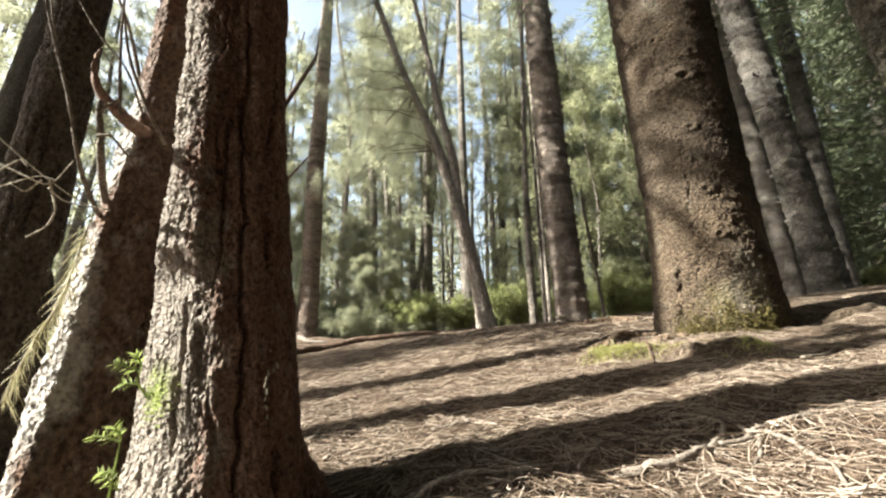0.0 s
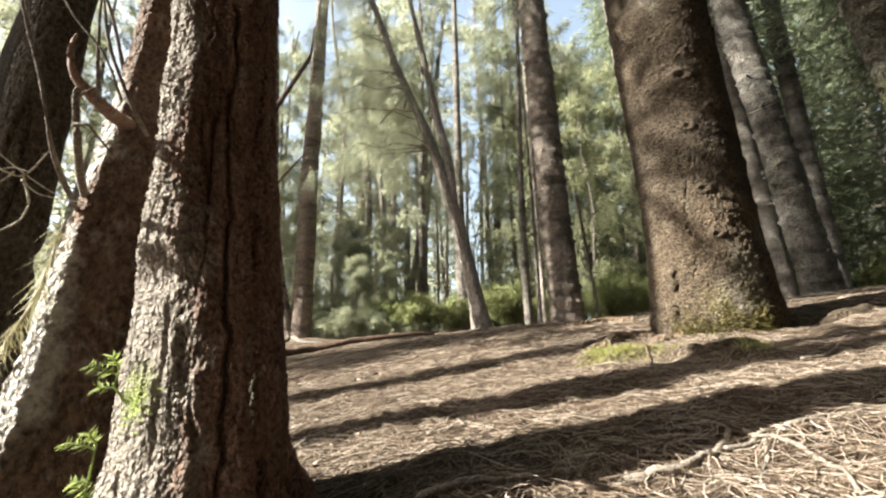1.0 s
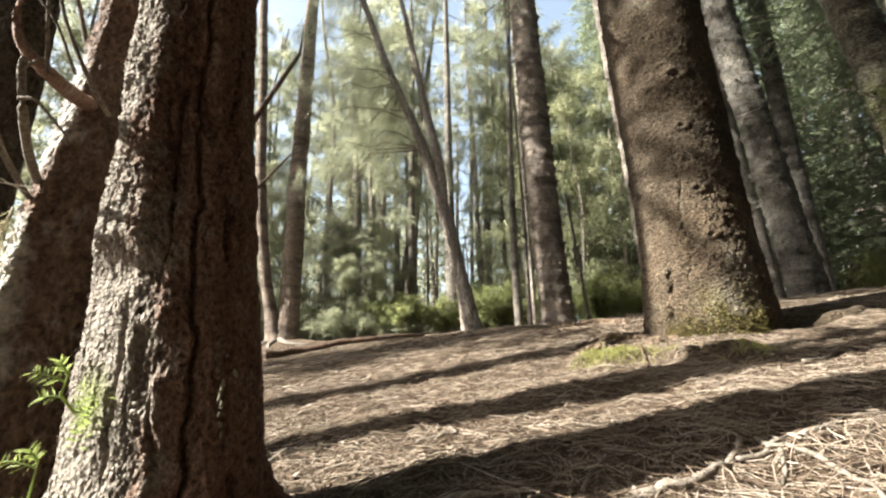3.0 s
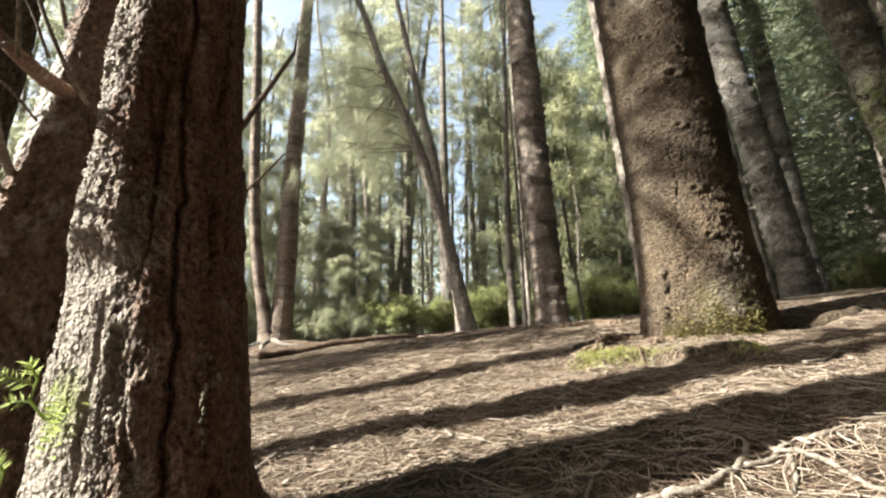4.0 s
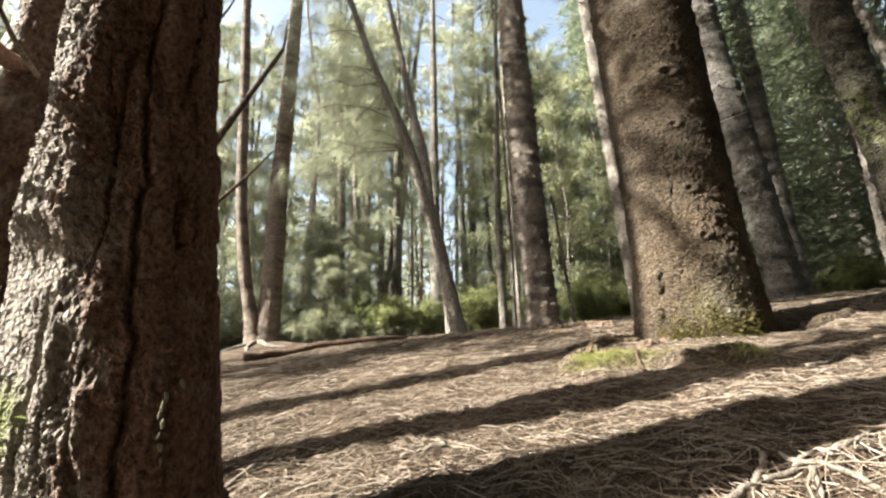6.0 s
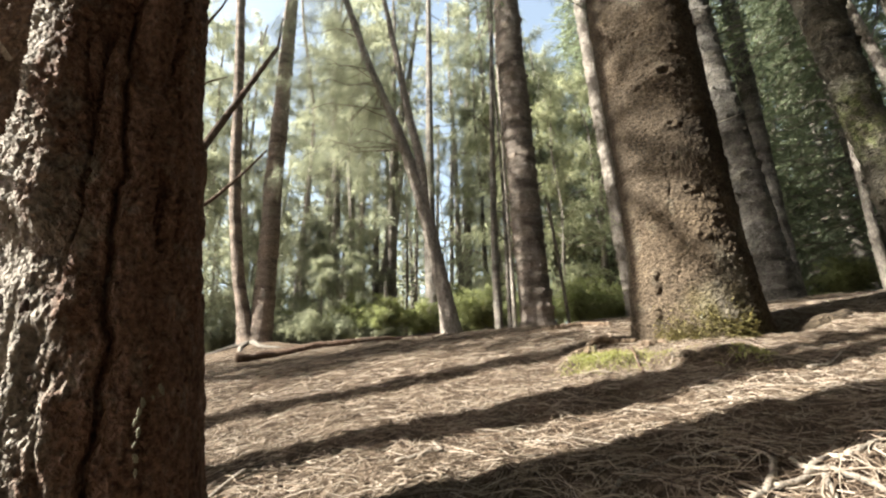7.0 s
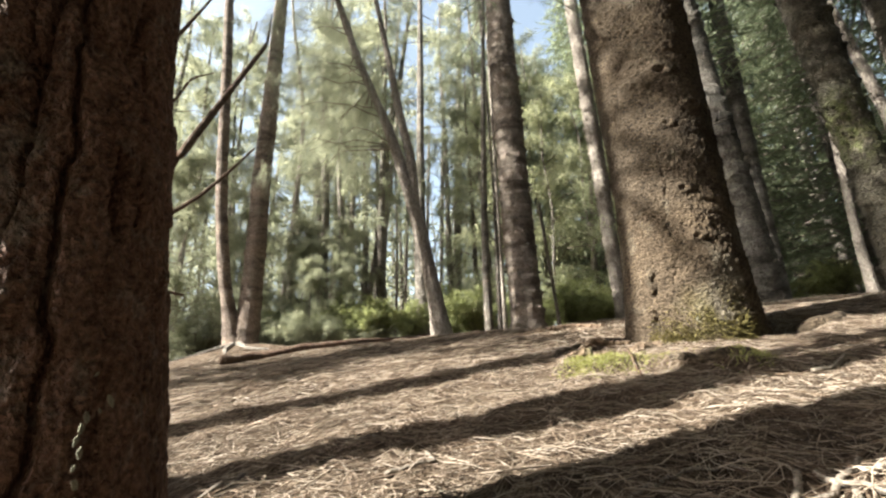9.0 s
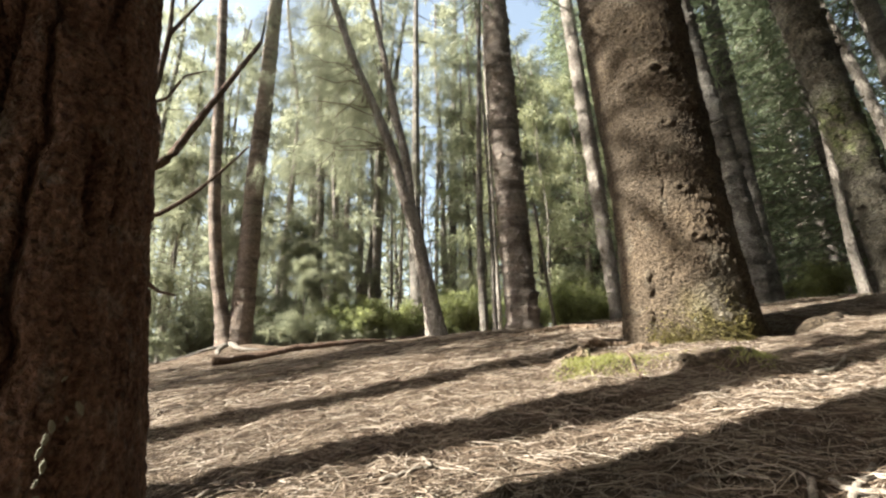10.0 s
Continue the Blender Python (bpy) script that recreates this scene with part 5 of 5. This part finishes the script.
def dress_old_trunk():
    old = next(o for o in scene.objects if o.name == "tree.001")
    for k, (pts, r0, r1) in enumerate((
        ([(-0.875, 1.0, 0.415), (-0.80, 0.86, 0.43), (-0.738, 0.757, 0.458), (-0.739, 0.724, 0.551), (-0.764, 0.695, 0.65), (-0.783, 0.666, 0.749), (-0.80, 0.65, 0.85)], 0.006, 0.0028),
        ([(-0.875, 1.0, 0.42), (-0.805, 0.87, 0.44), (-0.748, 0.768, 0.466), (-0.755, 0.735, 0.56), (-0.775, 0.70, 0.67), (-0.79, 0.67, 0.80)], 0.005, 0.002),
        ([(-0.865, 1.0, 0.455), (-0.79, 0.89, 0.462), (-0.738, 0.812, 0.499), (-0.739, 0.788, 0.582), (-0.735, 0.787, 0.597)], 0.012, 0.008),
        ([(-0.81, 1.02, 0.665), (-0.775, 0.93, 0.628), (-0.728, 0.83, 0.596), (-0.738, 0.81, 0.61), (-0.748, 0.79, 0.622), (-0.751, 0.77, 0.656), (-0.747, 0.76, 0.686), (-0.734, 0.755, 0.705)], 0.026, 0.003),
        ([(-0.70, 0.80, 0.57), (-0.691, 0.768, 0.652), (-0.684, 0.743, 0.734), (-0.677, 0.723, 0.83)], 0.0055, 0.003),
        ([(-0.70, 0.95, 0.585), (-0.675, 0.87, 0.59), (-0.709, 0.814, 0.706), (-0.719, 0.792, 0.782), (-0.725, 0.77, 0.88)], 0.007, 0.003),
        ([(-0.65, 0.80, 0.57), (-0.659, 0.748, 0.649), (-0.711, 0.73, 0.708), (-0.745, 0.713, 0.767), (-0.78, 0.69, 0.84)], 0.0035, 0.0022),
        ([(-0.739, 0.79, 0.575), (-0.72, 0.79, 0.59), (-0.70, 0.79, 0.60)], 0.004, 0.003),
        ([(-0.74, 0.80, 0.52), (-0.71, 0.80, 0.52), (-0.68, 0.84, 0.47)], 0.005, 0.003),
        ([(-0.90, 1.12, 0.80), (-0.925, 1.07, 0.969), (-0.94, 1.04, 1.06), (-0.99, 1.0, 1.2)], 0.009, 0.005),
    )):
        twig_part(old, pts, r0 * 0.75, r1 * 0.75, TWIG_RED if k == 3 else TWIG_GREY, seed=830 + k)
    dead = thing("dead_branch", "bare grey twigs tangled beside an old trunk", "branch")
    for k, (pts, r) in enumerate((
        ([(-1.02, 0.82, 0.57), (-0.988, 0.831, 0.542), (-0.921, 0.85, 0.479), (-0.84, 0.868, 0.415), (-0.78, 0.90, 0.38)], 0.0022),
        ([(-1.03, 0.84, 0.50), (-0.99, 0.847, 0.487), (-0.915, 0.859, 0.448), (-0.878, 0.863, 0.434), (-0.825, 0.847, 0.487)], 0.0025),
        ([(-0.884, 0.863, 0.445), (-0.867, 0.877, 0.385), (-0.887, 0.888, 0.349), (-0.939, 0.894, 0.326)], 0.0028),
        ([(-1.03, 0.86, 0.42), (-0.992, 0.861, 0.438), (-0.902, 0.855, 0.46), (-0.864, 0.859, 0.446)], 0.002),
        ([(-0.90, 0.86, 0.45), (-0.93, 0.86, 0.42), (-0.96, 0.85, 0.44)], 0.0022),
        ([(-0.99, 0.84, 0.46), (-0.95, 0.85, 0.50), (-0.93, 0.85, 0.48)], 0.002),
        ([(-0.88, 0.86, 0.43), (-0.85, 0.87, 0.40), (-0.80, 0.88, 0.39), (-0.76, 0.89, 0.385)], 0.002),
    )):
        twig_part(dead, pts, r, r * 0.6, TWIG_PALE, seed=850 + k)
    # a hanging spray of withered needles
    rng = np.random.default_rng(861)
    spray = thing("withered_spray", "hanging spray of withered pale needles", "branch")
    path = np.array([(-0.87, 0.97, 0.38), (-0.885, 0.97, 0.27), (-0.90, 0.975, 0.193), (-0.955, 0.985, 0.108), (-1.03, 1.02, -0.03)])
    twig_part(spray, path, 0.003, 0.002, TWIG_PALE, seed=862, name="stem")
    q = rng.random(220)
    c = np.stack([np.interp(q, np.linspace(0, 1, 5), path[:, i]) for i in range(3)], 1)
    w = unit(rng.normal(size=(220, 3)) * 0.4 + np.array([0.1, 0, -0.9]))
    part("leaves", mesh_from("leaves", *blades(rng, c, w, rng.uniform(0.03, 0.08, 220), np.full(220, 0.0016), 0.4), LEAF_DRY, False), spray, "", "stuff")


TWIG_RED = bark_material("twig_red", (0.07, 0.032, 0.022), (0.16, 0.085, 0.06), (0.32, 0.23, 0.18), 0.6, 40, 0.4, crumb=160.0, crumb_z=0.5)
dress_old_trunk()
twig_part(pines[2], [(6.44, 7.50, 4.86), (6.52, 7.25, 4.81), (6.78, 7.17, 4.89)], 0.008, 0.004, TWIG_PALE, seed=869)


def build_hidden_tree():
    """The dark-limbed tree that stands behind the near trunk and shows its branches past it."""
    t = thing("dead_limbed_tree", "dark trunk with bare spreading limbs and feathery tips", "tree")
    g = ground_at(-5.0, 7.75)
    part("trunk", trunk_mesh("trunk", [(-5.0, 7.75, g - 0.3, 0.22), (-5.15, 7.65, 2.0, 0.17), (-5.3, 7.55, 3.9, 0.15), (-5.5, 7.45, 6.4, 0.12), (-5.7, 7.3, 11, 0.06)], 32, 110, "furrow", BARK_OLD, 871, 0.3, 4, gain=0.6), t)
    for k, (pts, r0, r1) in enumerate((
        ([(-5.27, 7.57, 3.5), (-4.40, 8.30, 4.2), (-4.142, 8.442, 4.97), (-3.836, 8.625, 5.85), (-3.45, 8.85, 6.95), (-3.104, 9.06, 7.95)], 0.10, 0.045),
        ([(-3.104, 9.06, 7.95), (-3.08, 9.07, 8.35), (-3.06, 9.08, 8.9)], 0.035, 0.015),
        ([(-5.2, 7.6, 2.8), (-4.40, 8.28, 3.12), (-3.93, 8.56, 3.7), (-3.5, 8.8, 4.4), (-3.13, 9.02, 5.08)], 0.055, 0.02),
        ([(-5.38, 7.5, 5.0), (-4.70, 8.12, 5.5), (-4.66, 8.13, 6.5), (-4.63, 8.15, 7.2), (-4.68, 8.12, 8.1), (-4.7, 8.1, 9)], 0.075, 0.03),
        ([(-4.63, 8.15, 7.2), (-4.42, 8.25, 7.8), (-4.2, 8.4, 8.5), (-4.05, 8.5, 9.2)], 0.04, 0.015),
        ([(-5.37, 7.5, 4.9), (-4.5, 8.2, 5.6), (-4.3, 8.3, 6.3), (-3.95, 8.5, 6.6)], 0.04, 0.012),
        ([(-5.17, 7.63, 2.3), (-4.45, 8.25, 2.0), (-4.2, 8.4, 1.75), (-3.95, 8.55, 1.7)], 0.06, 0.02),
    )):
        twig_part(t, pts, r0, r1, BARK_OLD, 26, "limb", 880 + k)
    wood, leaf = feather_crown(887, 9.0, 12.5, 2.3, 18, 7, 24, 0.36, 0.007, lean=lambda z: np.array([-5.0 - 0.07 * z, 7.75 - 0.05 * z, 0]))
    part("branchwork", wood, t, "fine branches", "stuff")
    part("crown", leaf, t, "thin pale green needles", "stuff")


build_hidden_tree()


# ---- loose bark, stubs and knots ----
def plate_mesh(seed):
    """A thin, curved, uneven flake of bark, about one unit wide."""
    rng = np.random.default_rng(seed)
    n = 7
    a = np.linspace(0, 2 * math.pi, n, endpoint=False) + rng.normal(0, 0.18, n)
    rad = rng.uniform(0.6, 1.0, n)
    y, z = np.cos(a) * rad * 0.45, np.sin(a) * rad
    top = np.stack([0.22 - 0.5 * y**2 + rng.normal(0, 0.03, n), y, z], 1)
    low = np.stack([-0.25 + 0 * y, y * 1.15, z * 1.1], 1)
    mid = np.array([[0.30, 0, 0]])
    v = np.concatenate([top, low, mid])
    f = [[i, (i + 1) % n, 2 * n] for i in range(n)] + [[i + n, (i + 1) % n + n, (i + 1) % n, i] for i in range(n)]
    return v, f


def add_plates(tree, axis, material, count, seed, size, zlow, zhigh, a0, a1):
    rng = np.random.default_rng(seed)
    kinds = [mesh_from("bark_plate", *plate_mesh(seed + k), material, False) for k in range(8)]
    ax = np.asarray(axis, float)
    for k in range(count):
        z = zlow + (zhigh - zlow) * rng.random() ** 0.8
        x, y, r = (np.interp(z, ax[:, 2], ax[:, i]) for i in (0, 1, 3))
        a = rng.uniform(a0, a1)
        s = size * rng.uniform(0.5, 1.3)
        rr = r * 1.02 + float(bark_relief("plated" if tree.name == "tree" else "mottle", np.array([[a]]), np.array([[z]]), np.array([[r]]), 3 if tree.name == "tree" else 11)[0, 0]) * 0.8
        ob = part("bark_plate", kinds[k % 8], tree)
        ob.matrix_basis = pose(x + math.cos(a) * rr, y + math.sin(a) * rr, z, rng.normal(0, 12), rng.normal(0, 8), math.degrees(a)) @ Matrix.Diagonal((s * 0.4, s, s * rng.uniform(0.7, 1.6), 1))


near_tree = next(o for o in scene.objects if o.name == "tree")
old_tree = next(o for o in scene.objects if o.name == "tree.001")
add_plates(near_tree, NEAR_AXIS, BARK_RED, 150, 901, 0.009, -0.3, 1.3, -3.0, -1.0)
add_plates(old_tree, OLD_AXIS, BARK_OLD, 80, 911, 0.012, -0.3, 1.1, -3.4, -2.4)


def add_lichen():
    """Small pale lichen crusts on the shaded side of the near trunk."""
    rng = np.random.default_rng(941)
    kinds = [mesh_from("lichen", *plate_mesh(945 + k), LICHEN, False) for k in range(4)]
    for k, (a, z, s) in enumerate(((-0.46, 0.028, 0.012), (-0.52, 0.018, 0.006), (-0.59, 0.012, 0.012), (-0.61, 0.0, 0.010), (-0.63, -0.012, 0.009), (-0.60, -0.026, 0.011), (-0.62, -0.04, 0.007), (-0.60, -0.057, 0.011), (-0.59, -0.075, 0.008), (-0.57, 0.06, 0.006))):
        ob = part("lichen", kinds[k % 4], near_tree, "pale lichen crust")
        x, y, r = -0.530, 1.035, 0.178 - 0.08 * z
        ob.matrix_basis = pose(x + math.cos(a) * r, y + math.sin(a) * r, z, rng.normal(0, 20), 0, math.degrees(a)) @ Matrix.Diagonal((s * 0.35, s * 0.75, s * 0.75, 1))


add_lichen()
add_pine_moss()


def add_stubs(tree, foot, top, r0, r1, count, seed, material):
    """Short dead branch stubs round a pine's trunk."""
    rng = np.random.default_rng(seed)
    foot, top = np.array(foot), np.array(top)
    for k in range(count):
        f = rng.random()
        c, r = foot + (top - foot) * f, r0 + (r1 - r0) * f
        a = rng.random() * 6.28
        out = np.array([math.cos(a), math.sin(a), rng.uniform(-0.1, 0.35)])
        L = rng.uniform(0.03, 0.10)
        v, f2 = tube([c + out * (r - 0.05), c + out * (r + L * 0.5), c + out * (r + L)], (0.035, 0.022, 0.012), 6)
        part("branch_stub", mesh_from("branch_stub", v, f2.tolist() + [list(range(12, 18))], material), tree)


trees = [o for o in scene.objects if o.name.startswith("pine_tree") and o.parent is None]
add_stubs(trees[1], (2.71, 9.1, 1.2), (2.76, 9.085, 9.8), 0.345, 0.33, 60, 921, BARK_BAND)
add_stubs(trees[2], (6.85, 7.48, 1.3), (6.72, 7.6, 7.9), 0.295, 0.285, 40, 923, BARK_BAND)
add_stubs(trees[5], (7.35, 5.59, 1.3), (7.29, 5.66, 6.4), 0.26, 0.29, 30, 925, BARK_MOSSY)
add_stubs(trees[8], (6.33, 11.76, 1.5), (6.33, 11.76, 13), 0.20, 0.21, 40, 927, BARK_GREY)


# ---- litter ----
def strands(rng, x, y, length, r, sides, segs, stack, curl=1.5):
    """Many curved dry twigs that lie on the ground, as vertices and faces."""
    n = len(x)
    a = rng.uniform(0, 2 * math.pi, n)
    bend = rng.normal(0, curl, n)
    u = np.linspace(-0.5, 0.5, segs + 1)
    ang = a[:, None] + bend[:, None] * u
    dx, dy = np.cos(ang) * length[:, None] / segs, np.sin(ang) * length[:, None] / segs
    px, py = x[:, None] + np.cumsum(dx, 1), y[:, None] + np.cumsum(dy, 1)
    lift = stack * rng.random(n) ** 2
    tilt = rng.normal(0, 0.06, n)
    arch = np.abs(rng.normal(0, 0.06, n))
    pz = height(px, py) + lift[:, None] + r[:, None] * 0.6 + length[:, None] * (tilt[:, None] * u + arch[:, None] * (0.25 - u**2))
    taper = r[:, None] * (1.0 - 0.55 * (u + 0.5))
    th = np.linspace(0, 2 * math.pi, sides, endpoint=False)
    nx, ny = -np.sin(ang), np.cos(ang)
    v = np.stack([
        px[..., None] + (nx * taper)[..., None] * np.cos(th),
        py[..., None] + (ny * taper)[..., None] * np.cos(th),
        pz[..., None] + taper[..., None] * np.sin(th),
    ], -1)
    per = (segs + 1) * sides
    f = (ring_faces(segs + 1, sides)[None] + (np.arange(n) * per)[:, None, None]).reshape(-1, 4)
    return v.reshape(-1, 3), f


def build_litter():
    rng = np.random.default_rng(951)
    n = 26000
    t = rng.random(n) ** 0.75
    y = 0.62 + 2.9 * t
    x = rng.uniform(-1.0, 1.0, n) * (0.55 + 0.95 * y) + 0.28 * y
    v, f = strands(rng, x, y, rng.uniform(0.03, 0.16, n), rng.uniform(0.0006, 0.0016, n) * (1 + 0.10 * y), 3, 2, 0.007, 2.0)
    tagged(new("litter", mesh_from("litter", v, f, LITTER)), "dry shed needle twigs covering the forest floor", "litter", kind="stuff")
    n = 15000
    y = 3.2 + 7.5 * rng.random(n) ** 1.3
    x = rng.uniform(-1.0, 1.0, n) * (0.3 + 0.9 * y) + 0.3 * y
    v, f = strands(rng, x, y, rng.uniform(0.10, 0.36, n), rng.uniform(0.0018, 0.004, n), 3, 2, 0.012)
    tagged(new("litter", mesh_from("litter", v, f, LITTER)), "dry shed needle twigs on the farther floor", "litter", kind="stuff")
    n = 8500
    y = 0.7 + 2.9 * rng.random(n) ** 1.25
    x = rng.uniform(-1.0, 1.0, n) * (0.45 + 0.9 * y) + 0.28 * y
    v, f = strands(rng, x, y, rng.uniform(0.06, 0.22, n), rng.uniform(0.0007, 0.0018, n), 3, 5, 0.020, 2.4)
    tagged(new("litter", mesh_from("litter", v, f, LITTER)), "curled dry branchlets among shed needles", "litter", kind="stuff")
    # the nearest twigs one by one
    kinds = []
    for k in range(14):
        L = rng.uniform(0.10, 0.26)
        u = np.linspace(-0.5, 0.5, 7)
        b = rng.normal(0, 1.8)
        path = np.stack([u * L, b * L * u**2, 0.04 * L * np.cos(u * 3 + k)], 1)
        kinds.append(mesh_from("twig", *tube(path, np.linspace(1.0, 0.55, 7) * rng.uniform(0.001, 0.002), 4), LITTER))
    for k in range(280):
        y = rng.uniform(0.85, 1.75)
        x = rng.uniform(-0.45, 1.25 + 0.3 * (y - 0.85))
        ob = part("twig", kinds[k % 14], ground)
        ob.matrix_basis = pose(x, y, ground_at(x, y) + rng.uniform(0.003, 0.009), rng.normal(6, 3), rng.normal(-4, 3), rng.uniform(0, 360))


build_litter()


def scatter_chips():
    """Flakes of fallen bark among the needles."""
    rng = np.random.default_rng(971)
    kinds = [mesh_from("bark_chip", *plate_mesh(980 + k), LITTER, False) for k in range(6)]
    for k in range(150):
        y = 0.9 + 2.4 * rng.random() ** 1.4
        x = rng.uniform(-0.35 * y, 1.15 * y)
        s = rng.uniform(0.006, 0.02)
        ob = part("bark_chip", kinds[k % 6], ground)
        ob.matrix_basis = pose(x, y, ground_at(x, y) + 0.006, rng.normal(0, 10), -90 + rng.normal(0, 12), rng.uniform(0, 360)) @ Matrix.Diagonal((s * 0.35, s, s, 1))


scatter_chips()
